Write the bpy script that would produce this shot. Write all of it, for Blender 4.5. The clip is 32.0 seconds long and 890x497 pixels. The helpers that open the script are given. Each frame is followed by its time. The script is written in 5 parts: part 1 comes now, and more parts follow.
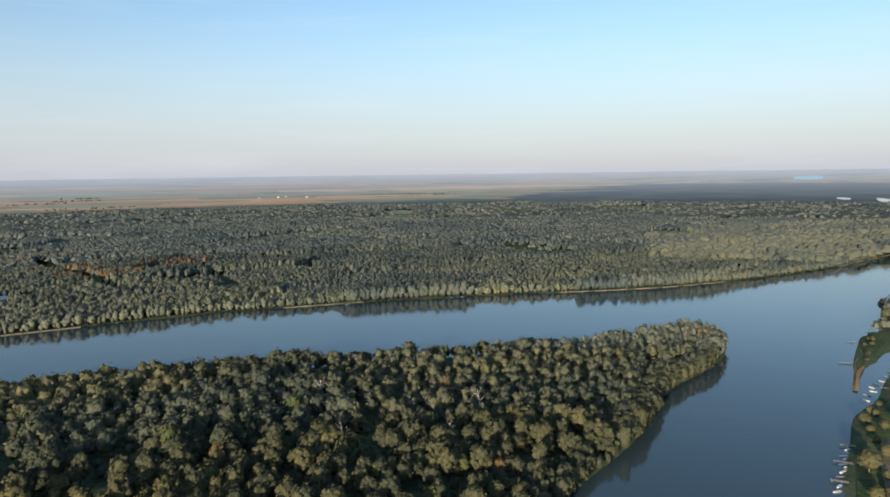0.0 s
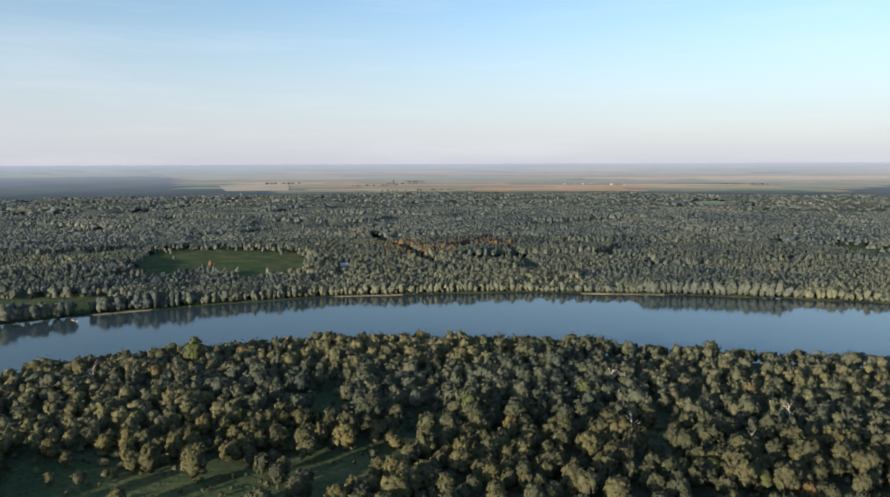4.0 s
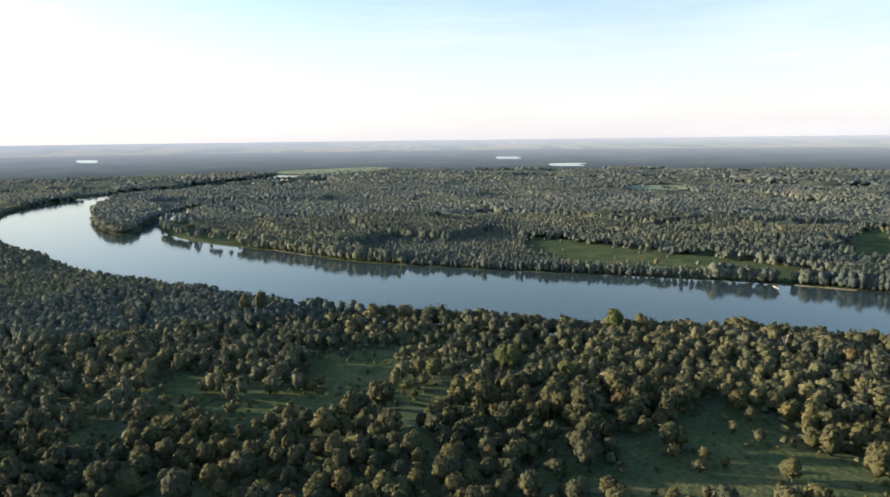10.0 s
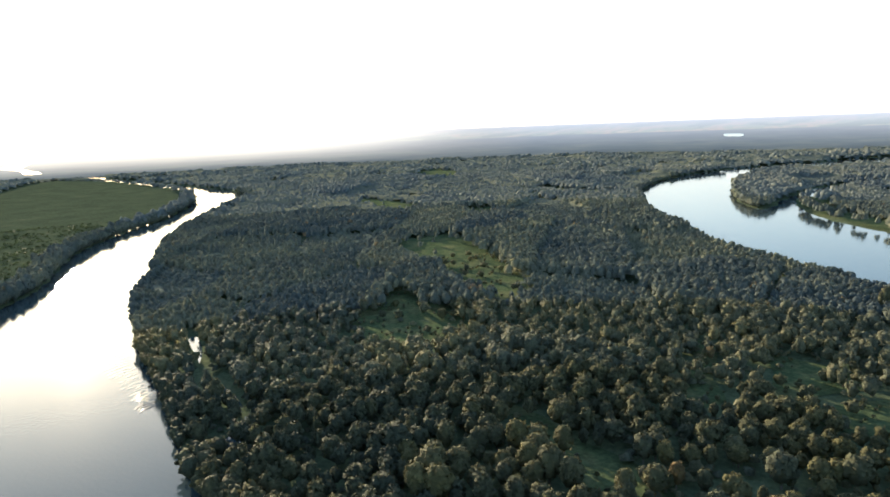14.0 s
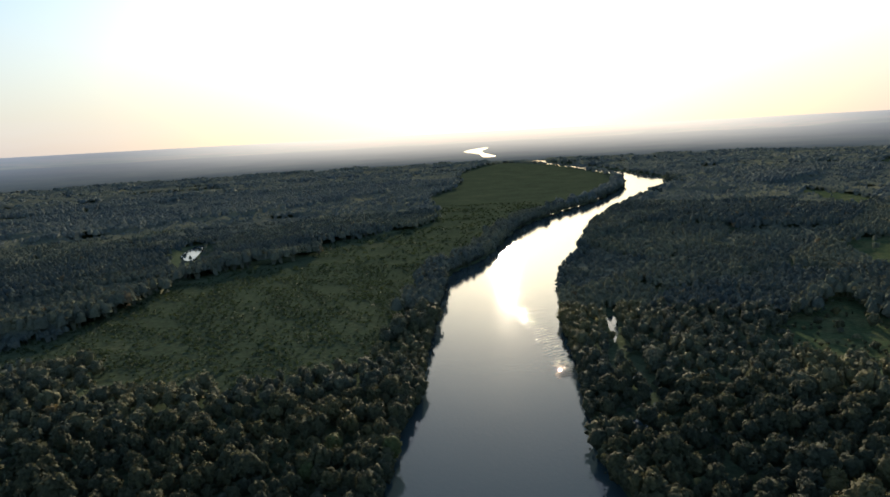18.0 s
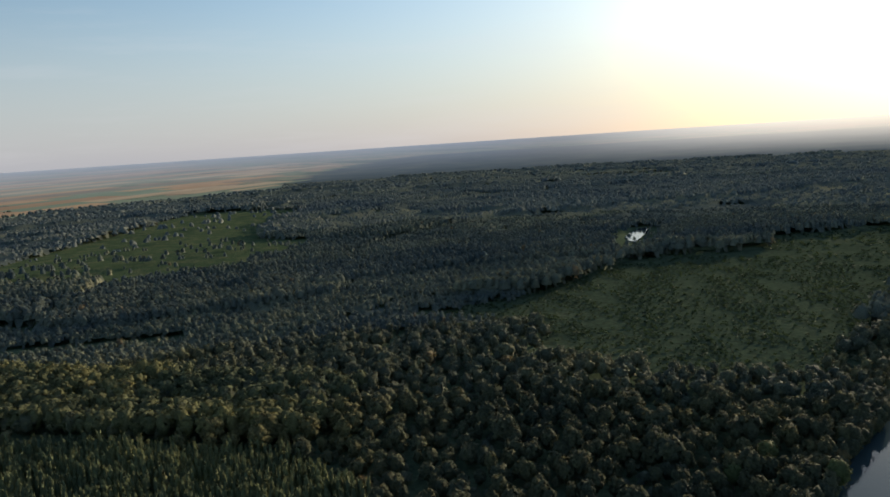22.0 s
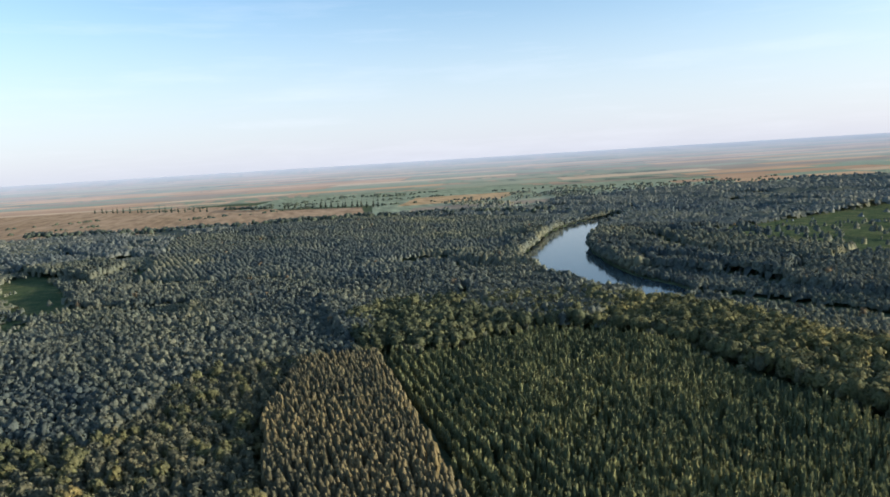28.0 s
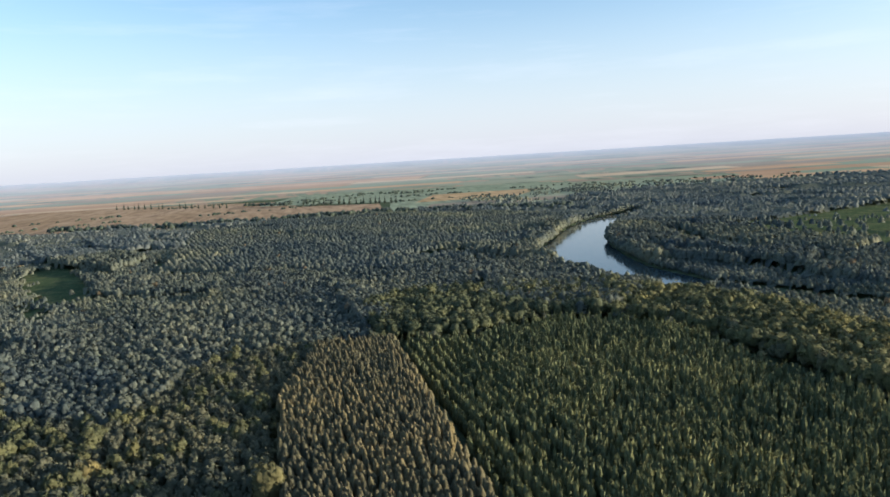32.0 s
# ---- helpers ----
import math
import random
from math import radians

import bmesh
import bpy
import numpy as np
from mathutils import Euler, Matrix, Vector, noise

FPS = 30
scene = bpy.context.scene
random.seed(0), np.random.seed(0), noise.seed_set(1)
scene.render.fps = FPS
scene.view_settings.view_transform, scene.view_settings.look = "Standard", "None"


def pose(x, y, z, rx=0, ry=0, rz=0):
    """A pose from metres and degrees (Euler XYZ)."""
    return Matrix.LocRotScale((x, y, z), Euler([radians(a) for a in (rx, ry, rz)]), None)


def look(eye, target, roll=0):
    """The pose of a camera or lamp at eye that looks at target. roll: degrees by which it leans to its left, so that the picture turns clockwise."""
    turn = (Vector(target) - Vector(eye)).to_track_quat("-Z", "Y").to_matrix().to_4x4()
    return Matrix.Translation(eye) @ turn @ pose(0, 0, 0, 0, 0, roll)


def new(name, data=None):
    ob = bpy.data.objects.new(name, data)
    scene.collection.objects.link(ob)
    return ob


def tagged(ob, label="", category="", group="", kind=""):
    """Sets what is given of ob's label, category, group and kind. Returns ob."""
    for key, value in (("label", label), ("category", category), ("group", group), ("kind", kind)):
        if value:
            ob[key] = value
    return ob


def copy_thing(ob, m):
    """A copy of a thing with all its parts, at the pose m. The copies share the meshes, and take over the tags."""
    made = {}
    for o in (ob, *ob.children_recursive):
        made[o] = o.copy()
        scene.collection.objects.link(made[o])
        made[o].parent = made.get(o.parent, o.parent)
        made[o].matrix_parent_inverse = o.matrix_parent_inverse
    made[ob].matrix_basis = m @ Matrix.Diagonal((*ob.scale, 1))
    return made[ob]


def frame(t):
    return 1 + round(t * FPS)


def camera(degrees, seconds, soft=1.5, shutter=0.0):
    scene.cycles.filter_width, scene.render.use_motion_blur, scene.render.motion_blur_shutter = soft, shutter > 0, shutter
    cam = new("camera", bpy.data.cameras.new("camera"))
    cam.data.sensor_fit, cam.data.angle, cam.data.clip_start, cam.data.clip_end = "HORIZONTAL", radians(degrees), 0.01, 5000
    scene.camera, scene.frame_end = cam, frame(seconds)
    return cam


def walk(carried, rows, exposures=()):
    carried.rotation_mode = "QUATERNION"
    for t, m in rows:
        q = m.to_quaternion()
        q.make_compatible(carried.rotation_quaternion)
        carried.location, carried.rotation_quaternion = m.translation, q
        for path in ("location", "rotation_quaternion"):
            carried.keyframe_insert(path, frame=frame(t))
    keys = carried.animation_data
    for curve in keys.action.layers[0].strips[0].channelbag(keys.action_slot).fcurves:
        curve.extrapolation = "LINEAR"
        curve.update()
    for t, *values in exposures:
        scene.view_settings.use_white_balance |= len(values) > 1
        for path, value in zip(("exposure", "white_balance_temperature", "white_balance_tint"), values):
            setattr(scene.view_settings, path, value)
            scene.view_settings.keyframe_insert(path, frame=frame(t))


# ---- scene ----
# ---------------------------------------------------------------- camera
cam = camera(65.21, 32.0, soft=1.7)
# seconds, place of the drone, heading to the left of +y, pitch, lean
FLIGHT = [
    (0, 0.00, 0.00, 115.00, 0.00, -6.20, -0.77),
    (0.5, 0.37, -0.33, 114.86, 4.93, -6.35, -0.64),
    (1, 0.73, -0.63, 114.82, 7.01, -6.41, -0.56),
    (1.5, 0.94, -0.84, 114.87, 8.99, -6.45, -0.67),
    (2, 1.03, -0.92, 114.92, 13.61, -6.60, -0.73),
    (2.5, 1.03, -0.92, 114.96, 19.22, -6.82, -0.45),
    (3, 0.93, -0.93, 114.98, 21.97, -6.94, -0.42),
    (3.5, 0.86, -0.95, 115.04, 23.49, -7.01, -0.29),
    (5.5, 1.30, -1.32, 114.96, 29.81, -7.17, -0.41),
    (6, 1.60, -1.64, 114.80, 33.58, -7.31, -0.40),
    (6.5, 1.90, -1.89, 114.81, 38.50, -7.45, -0.47),
    (7, 2.08, -1.93, 115.01, 44.08, -7.68, -0.35),
    (7.5, 2.24, -1.96, 115.23, 49.63, -7.93, -0.37),
    (8, 2.49, -2.01, 115.37, 55.30, -8.14, -0.33),
    (8.5, 2.80, -2.17, 115.40, 61.22, -8.38, -0.48),
    (9, 3.21, -2.32, 115.36, 67.21, -8.57, -0.50),
    (9.5, 3.57, -2.46, 115.34, 73.00, -8.76, -0.64),
    (10, 3.87, -2.54, 115.45, 79.11, -8.97, -0.70),
    (10.5, 4.14, -2.48, 115.55, 85.50, -9.18, -0.83),
    (11, 4.47, -2.42, 115.54, 92.26, -9.34, -1.00),
    (11.5, 4.81, -2.44, 115.51, 98.56, -9.47, -1.16),
    (12, 5.22, -2.49, 115.65, 104.77, -9.59, -1.38),
    (12.5, 5.61, -2.49, 115.90, 111.05, -9.70, -1.62),
    (13, 6.06, -2.20, 116.09, 117.01, -9.78, -1.79),
    (13.5, 6.49, -1.94, 116.30, 122.82, -9.82, -2.00),
    (14, 6.89, -1.81, 116.52, 128.69, -9.85, -2.17),
    (14.5, 7.09, -1.83, 116.78, 134.65, -9.86, -2.33),
    (15, 7.09, -1.68, 117.01, 140.62, -9.87, -2.50),
    (15.5, 7.12, -1.49, 117.09, 146.39, -9.80, -2.79),
    (17.5, 7.64, -0.92, 117.37, 159.01, -9.56, -2.99),
    (18, 7.76, -0.81, 117.46, 162.98, -9.49, -3.11),
    (18.5, 7.80, -0.61, 117.53, 168.50, -9.39, -3.33),
    (19, 7.87, -0.40, 117.57, 171.50, -9.34, -3.30),
    (19.5, 7.95, -0.29, 117.62, 172.99, -9.26, -3.39),
    (20, 8.13, -0.17, 117.76, 177.39, -9.17, -3.51),
    (20.5, 8.19, 0.06, 117.90, 185.94, -9.00, -3.64),
    (21, 8.02, 0.23, 118.00, 191.65, -8.87, -3.71),
    (21.5, 7.94, 0.46, 118.15, 194.10, -8.82, -3.75),
    (22, 8.11, 0.85, 118.22, 198.72, -8.71, -3.79),
    (22.5, 8.47, 1.43, 118.02, 209.48, -8.43, -3.87),
    (23, 8.58, 1.71, 117.54, 230.72, -7.95, -3.86),
    (23.5, 8.25, 1.37, 117.02, 245.83, -7.60, -3.61),
    (24, 7.92, 0.92, 116.86, 249.43, -7.52, -3.55),
    (24.5, 7.81, 0.64, 116.84, 251.26, -7.48, -3.56),
    (25, 7.87, 0.48, 116.78, 252.59, -7.45, -3.54),
    (25.5, 7.81, 0.39, 116.41, 253.56, -7.41, -3.53),
    (27.5, 7.67, 0.41, 113.30, 255.91, -7.34, -3.52),
    (28, 7.69, 0.48, 112.45, 256.18, -7.34, -3.50),
    (28.5, 7.69, 0.50, 111.50, 256.42, -7.33, -3.53),
    (29, 7.73, 0.48, 110.54, 256.65, -7.34, -3.48),
    (29.5, 7.79, 0.45, 109.70, 256.85, -7.32, -3.52),
    (30, 7.83, 0.38, 108.83, 257.05, -7.32, -3.52),
    (30.5, 7.84, 0.33, 107.97, 257.23, -7.33, -3.50),
    (31, 7.80, 0.35, 107.09, 257.38, -7.31, -3.55),
    (31.5, 7.74, 0.33, 106.22, 257.54, -7.33, -3.52),
    (32, 7.69, 0.34, 105.33, 257.67, -7.32, -3.49),
]


def drone(x, y, z, heading, pitch, lean):
    a, p = radians(heading), radians(pitch)
    ahead = Vector((-math.sin(a) * math.cos(p), math.cos(a) * math.cos(p), math.sin(p)))
    eye = Vector((x, y, z))
    return look(eye, eye + ahead * 100, lean)


EXPOSURES = [(0, 0.64, 6250, 11), (6, 0.90, 6300, 11), (9, 1.14, 6650, 11), (12, 1.78, 6900, 11), (13, 1.92, 6850, 11), (15, 1.32, 6600, 10), (18, 0.53, 6500, 10), (21, 0.34, 6500, 10),
             (22.3, 0.36, 6400, 10), (23, 0.32, 6200, 11), (24.5, 0.58, 5900, 12), (25.2, 0.88, 5920, 12), (28, 1.08, 6080, 11), (32, 1.08, 6080, 11)]
walk(cam, [(row[0], drone(*row[1:])) for row in FLIGHT], EXPOSURES)
# ---------------------------------------------------------------- sun and sky
SUN_HEADING, SUN_HEIGHT = 158.0, 9.5
world = bpy.data.worlds.new("evening_sky")
scene.world = world
world.use_nodes = True
wn, wl = world.node_tree.nodes, world.node_tree.links
sky = wn.new("ShaderNodeTexSky")
sky.sky_type, sky.sun_disc = "NISHITA", False
sky.sun_elevation, sky.sun_rotation = radians(SUN_HEIGHT), radians(-SUN_HEADING)
sky.altitude, sky.air_density, sky.dust_density, sky.ozone_density = 100, 1.0, 1.0, 1.2
# evening haze: the lowest degrees of the sky turn pale and pinkish grey
where = wn.new("ShaderNodeTexCoord")
split = wn.new("ShaderNodeSeparateXYZ")
wl.new(where.outputs["Generated"], split.inputs[0])
low = wn.new("ShaderNodeMapRange")
low.interpolation_type = "SMOOTHSTEP"
for k, v in enumerate((0.0, 0.25, 0.76, 0.0)):
    low.inputs[k + 1].default_value = v
wl.new(split.outputs[2], low.inputs[0])
cool = wn.new("ShaderNodeMix")
cool.data_type, cool.blend_type = "RGBA", "MULTIPLY"
cool.inputs[0].default_value = 1.0
cool.inputs[7].default_value = (1.22, 1.36, 1.53, 1)
wl.new(sky.outputs[0], cool.inputs[6])
haze = wn.new("ShaderNodeMix")
haze.data_type = "RGBA"
haze.inputs[7].default_value = (4.4, 4.5, 5.15, 1)
wl.new(low.outputs[0], haze.inputs[0])
wl.new(cool.outputs[2], haze.inputs[6])
# thin streaks of high cloud
flatten = wn.new("ShaderNodeMapping")
flatten.inputs["Scale"].default_value = (1.6, 1.6, 16.0)
wl.new(where.outputs["Generated"], flatten.inputs[0])
wisp = wn.new("ShaderNodeTexNoise")
wisp.inputs["Scale"].default_value, wisp.inputs["Detail"].default_value, wisp.inputs["Roughness"].default_value = 1.8, 7, 0.62
wl.new(flatten.outputs[0], wisp.inputs["Vector"])
veil = wn.new("ShaderNodeMapRange")
for k, v in enumerate((0.50, 0.85, 0.0, 0.22)):
    veil.inputs[k + 1].default_value = v
wl.new(wisp.outputs[0], veil.inputs[0])
cloud = wn.new("ShaderNodeMix")
cloud.data_type = "RGBA"
cloud.inputs[7].default_value = (6.6, 6.5, 6.8, 1)
wl.new(veil.outputs[0], cloud.inputs[0])
wl.new(haze.outputs[2], cloud.inputs[6])
wl.new(cloud.outputs[2], wn["Background"].inputs[0])
wn["Background"].inputs[1].default_value = 0.091

sun = new("sun", bpy.data.lights.new("sun", "SUN"))
sun.data.energy, sun.data.angle, sun.data.color = 5.0, radians(0.8), (1.0, 0.83, 0.62)
a, e = radians(SUN_HEADING), radians(SUN_HEIGHT)
sun.matrix_world = look((-math.sin(a) * math.cos(e) * 900, math.cos(a) * math.cos(e) * 900, math.sin(e) * 900), (0, 0, 0))


# ---------------------------------------------------------------- materials
def material(name, rough=0.8):
    m = bpy.data.materials.new(name)
    m.use_nodes = True
    p = m.node_tree.nodes["Principled BSDF"]
    p.inputs["Roughness"].default_value = rough
    return m, m.node_tree.nodes, m.node_tree.links, p


def ramp(nodes, stops):
    r = nodes.new("ShaderNodeValToRGB")
    while len(r.color_ramp.elements) < len(stops):
        r.color_ramp.elements.new(0.5)
    for el, (at, col) in zip(r.color_ramp.elements, stops):
        el.position, el.color = at, (*col, 1)
    return r


def noise_node(nodes, links, scale, detail=4, stretch=None, rough=0.55):
    co = nodes.new("ShaderNodeTexCoord")
    n = nodes.new("ShaderNodeTexNoise")
    n.inputs["Scale"].default_value, n.inputs["Detail"].default_value, n.inputs["Roughness"].default_value = scale, detail, rough
    if stretch:
        mp = nodes.new("ShaderNodeMapping")
        mp.inputs["Rotation"].default_value = (0, 0, radians(stretch[2]))
        mp.inputs["Scale"].default_value = (stretch[0], stretch[1], 1)
        links.new(co.outputs["Object"], mp.inputs[0])
        links.new(mp.outputs[0], n.inputs["Vector"])
    else:
        links.new(co.outputs["Object"], n.inputs["Vector"])
    return n


def mixed(nodes, links, fac, a, b, blend="MIX"):
    m = nodes.new("ShaderNodeMix")
    m.data_type, m.blend_type = "RGBA", blend
    for sock, v in ((m.inputs[0], fac), (m.inputs[6], a), (m.inputs[7], b)):
        if hasattr(v, "is_output"):
            links.new(v, sock)
        elif isinstance(v, tuple):
            sock.default_value = (*v, 1)
        else:
            sock.default_value = v
    return m.outputs[2]


def foliage(name, dull, fresh, dry, single=False, dry_from=0.86, patch=0.012, fine=1.0, fuzz=0.01, thin=0.22, gloss=0.05):
    """Leaves: a tone for each tree, a little for each clump of leaves, and broad drifts over the wood."""
    m, n, l, p = material(name, 0.8)
    if single:
        tone = n.new("ShaderNodeObjectInfo").outputs["Random"]
    else:
        at = n.new("ShaderNodeAttribute")
        at.attribute_name = "tone"
        tone = at.outputs["Fac"]
    r = ramp(n, [(0.0, dull), (0.5, tuple((u + v) / 2 for u, v in zip(dull, fresh))), (dry_from, fresh), (1.0, dry)])
    l.new(tone, r.inputs[0])
    island = n.new("ShaderNodeNewGeometry").outputs["Random Per Island"]
    r2 = ramp(n, [(0.0, (0.86, 0.87, 0.88)), (0.6, (1.0, 1.0, 1.0)), (1.0, (1.16, 1.14, 1.06))])
    l.new(island, r2.inputs[0])
    c = mixed(n, l, 1.0, r.outputs[0], r2.outputs[0], "MULTIPLY")
    drift = noise_node(n, l, patch, 3)
    r3 = ramp(n, [(0.34, (0.74, 0.80, 0.82)), (0.66, (1.22, 1.17, 1.03))])
    l.new(drift.outputs[0], r3.inputs[0])
    c = mixed(n, l, 1.0, c, r3.outputs[0], "MULTIPLY")
    leaf = noise_node(n, l, 0.95, 6, None, 0.78)
    r4 = ramp(n, [(0.36, (1 - 0.30 * fine, 1 - 0.28 * fine, 1 - 0.28 * fine)), (0.50, (1.0, 1.0, 1.0)), (0.64, (1 + 0.26 * fine, 1 + 0.25 * fine, 1 + 0.18 * fine))])
    l.new(leaf.outputs[0], r4.inputs[0])
    c = mixed(n, l, 1.0, c, r4.outputs[0], "MULTIPLY")
    b = n.new("ShaderNodeBump")
    b.inputs["Strength"].default_value, b.inputs["Distance"].default_value = 0.6 * fine, 0.8
    l.new(leaf.outputs[0], b.inputs["Height"])
    l.new(b.outputs[0], p.inputs["Normal"])
    l.new(c, p.inputs["Base Color"])
    p.inputs["Specular IOR Level"].default_value = gloss
    p.inputs["Sheen Weight"].default_value, p.inputs["Sheen Roughness"].default_value = fuzz, 0.55
    p.inputs["Sheen Tint"].default_value = (0.86, 0.92, 1.0, 1)
    tr = n.new("ShaderNodeBsdfTranslucent")
    l.new(c, tr.inputs[0])
    mx = n.new("ShaderNodeMixShader")
    mx.inputs[0].default_value = thin
    l.new(p.outputs[0], mx.inputs[1])
    l.new(tr.outputs[0], mx.inputs[2])
    l.new(mx.outputs[0], n["Material Output"].inputs[0])
    return m


def earth(name, stops, scale, fine=0.6, stretch=None, rough=0.95, bump=0.4):
    """Soil, grass and crops: broad patches, a finer grain, and relief."""
    m, n, l, p = material(name, rough)
    big = noise_node(n, l, scale, 5, stretch)
    r = ramp(n, stops)
    l.new(big.outputs[0], r.inputs[0])
    small = noise_node(n, l, fine, 6, stretch)
    r2 = ramp(n, [(0.25, (0.6, 0.6, 0.6)), (0.75, (1.35, 1.35, 1.3))])
    l.new(small.outputs[0], r2.inputs[0])
    l.new(mixed(n, l, 1.0, r.outputs[0], r2.outputs[0], "MULTIPLY"), p.inputs["Base Color"])
    b = n.new("ShaderNodeBump")
    b.inputs["Strength"].default_value, b.inputs["Distance"].default_value = bump, 0.6
    l.new(small.outputs[0], b.inputs["Height"])
    l.new(b.outputs[0], p.inputs["Normal"])
    p.inputs["Specular IOR Level"].default_value = 0.0
    return m


def water_material(name, deep, rough, wave, bump):
    m, n, l, p = material(name, rough)
    p.inputs["Base Color"].default_value = (*deep, 1)
    p.inputs["IOR"].default_value = 1.33
    w = noise_node(n, l, wave, 3)
    w2 = noise_node(n, l, 0.012, 4)
    r = ramp(n, [(0.35, (rough * 0.85,) * 3), (0.7, (rough * 1.2,) * 3)])
    l.new(w2.outputs[0], r.inputs[0])
    l.new(r.outputs[0], p.inputs["Roughness"])
    b = n.new("ShaderNodeBump")
    b.inputs["Strength"].default_value, b.inputs["Distance"].default_value = bump, 0.3
    l.new(w.outputs[0], b.inputs["Height"])
    l.new(b.outputs[0], p.inputs["Normal"])
    return m


WILLOW = ((0.074, 0.084, 0.060), (0.132, 0.122, 0.060), (0.155, 0.112, 0.058))
# greyer and bluer than the willows: some haze is put into these leaves
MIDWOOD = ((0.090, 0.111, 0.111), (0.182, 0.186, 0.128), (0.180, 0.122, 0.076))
M_WILLOW = foliage("willow_leaves", *WILLOW, fine=1.35)
M_WILLOW_ONE = foliage("willow_leaves_near", *WILLOW, single=True, dry_from=0.97, fine=1.35)
# takes over a share of the hazed middle-wood colour
M_INNER = foliage("inner_leaves", *[tuple(0.85 * a + 0.27 * b for a, b in zip(u, v)) for u, v in zip(WILLOW, MIDWOOD)], fine=1.25)
M_MIDWOOD = foliage("middle_leaves_hazed", *MIDWOOD, fine=0.8, fuzz=0.0, thin=0.18, gloss=0.0)
# paled and blued: distance haze is put into the leaf colour
M_FARWOOD = foliage("far_leaves_hazed", (0.124, 0.146, 0.146), (0.182, 0.192, 0.164), (0.20, 0.17, 0.13), dry_from=0.95, patch=0.004, fine=0.4, fuzz=0.0, thin=0.10, gloss=0.0)
M_CLOSE = foliage("close_wood_leaves", (0.092, 0.104, 0.082), (0.158, 0.150, 0.090), (0.18, 0.145, 0.085), fine=1.0)
M_TALL = foliage("tall_wood_leaves", (0.096, 0.110, 0.066), (0.166, 0.158, 0.073), (0.19, 0.16, 0.076), fine=1.2)
M_POPLAR = foliage("poplar_leaves", (0.112, 0.130, 0.073), (0.166, 0.174, 0.088), (0.195, 0.18, 0.094), patch=0.03, fine=0.7)
M_BELT = foliage("belt_leaves", (0.052, 0.070, 0.056), (0.080, 0.098, 0.070), (0.11, 0.11, 0.075), fine=0.6, fuzz=0.08)
M_PLANT = foliage("plantation_leaves", (0.120, 0.114, 0.074), (0.188, 0.154, 0.084), (0.20, 0.15, 0.08), patch=0.03, fine=0.8)
M_FRESH = foliage("fresh_leaves", (0.126, 0.138, 0.104), (0.166, 0.166, 0.110), (0.20, 0.18, 0.11), patch=0.01, fine=0.5, fuzz=0.1)
M_FRESH_ONE = foliage("fresh_leaves_near", (0.096, 0.116, 0.052), (0.134, 0.140, 0.060), (0.15, 0.14, 0.065), single=True)
M_RUSTY = foliage("rusty_leaves", (0.190, 0.128, 0.062), (0.215, 0.150, 0.070), (0.22, 0.16, 0.08), single=True)
M_FLOOR = earth("woodland_floor", [(0.3, (0.062, 0.084, 0.052)), (0.55, (0.086, 0.110, 0.064)), (0.75, (0.115, 0.132, 0.076))], 0.02, 0.5)
M_MEADOW = earth("meadow_grass", [(0.3, (0.056, 0.080, 0.042)), (0.5, (0.072, 0.098, 0.048)), (0.62, (0.112, 0.122, 0.062)), (0.75, (0.064, 0.088, 0.045))], 0.045, 0.5, bump=0.8)
M_MARSH = earth("marsh_reeds", [(0.3, (0.046, 0.063, 0.039)), (0.6, (0.062, 0.080, 0.048)), (0.8, (0.090, 0.099, 0.060))], 0.02, 0.35, bump=0.8)
M_SAND = earth("bank_sand", [(0.3, (0.11, 0.10, 0.07)), (0.7, (0.24, 0.21, 0.15))], 0.06, 0.9)
M_STUBBLE = earth("stubble", [(0.3, (0.30, 0.21, 0.13)), (0.7, (0.40, 0.29, 0.19))], 0.01, 0.05, (0.2, 1, 20))
M_WHEAT = earth("ripe_field", [(0.3, (0.38, 0.27, 0.15)), (0.7, (0.46, 0.33, 0.19))], 0.01, 0.05, (0.2, 1, 20))
M_CROP = earth("green_crop", [(0.3, (0.22, 0.26, 0.18)), (0.7, (0.26, 0.30, 0.21))], 0.006, 0.05, (0.2, 1, 20))
M_SPIT = earth("spit_sand", [(0.3, (0.24, 0.15, 0.07)), (0.7, (0.40, 0.26, 0.13))], 0.12, 0.9)
M_WATER = water_material("river_water", (0.038, 0.060, 0.066), 0.045, 0.55, 0.13)
M_BARK = earth("grey_bark", [(0.3, (0.10, 0.09, 0.075)), (0.7, (0.20, 0.18, 0.15))], 0.5, 4.0)
M_DEADWOOD = earth("bleached_wood", [(0.3, (0.36, 0.33, 0.28)), (0.7, (0.52, 0.48, 0.42))], 0.8, 5.0)


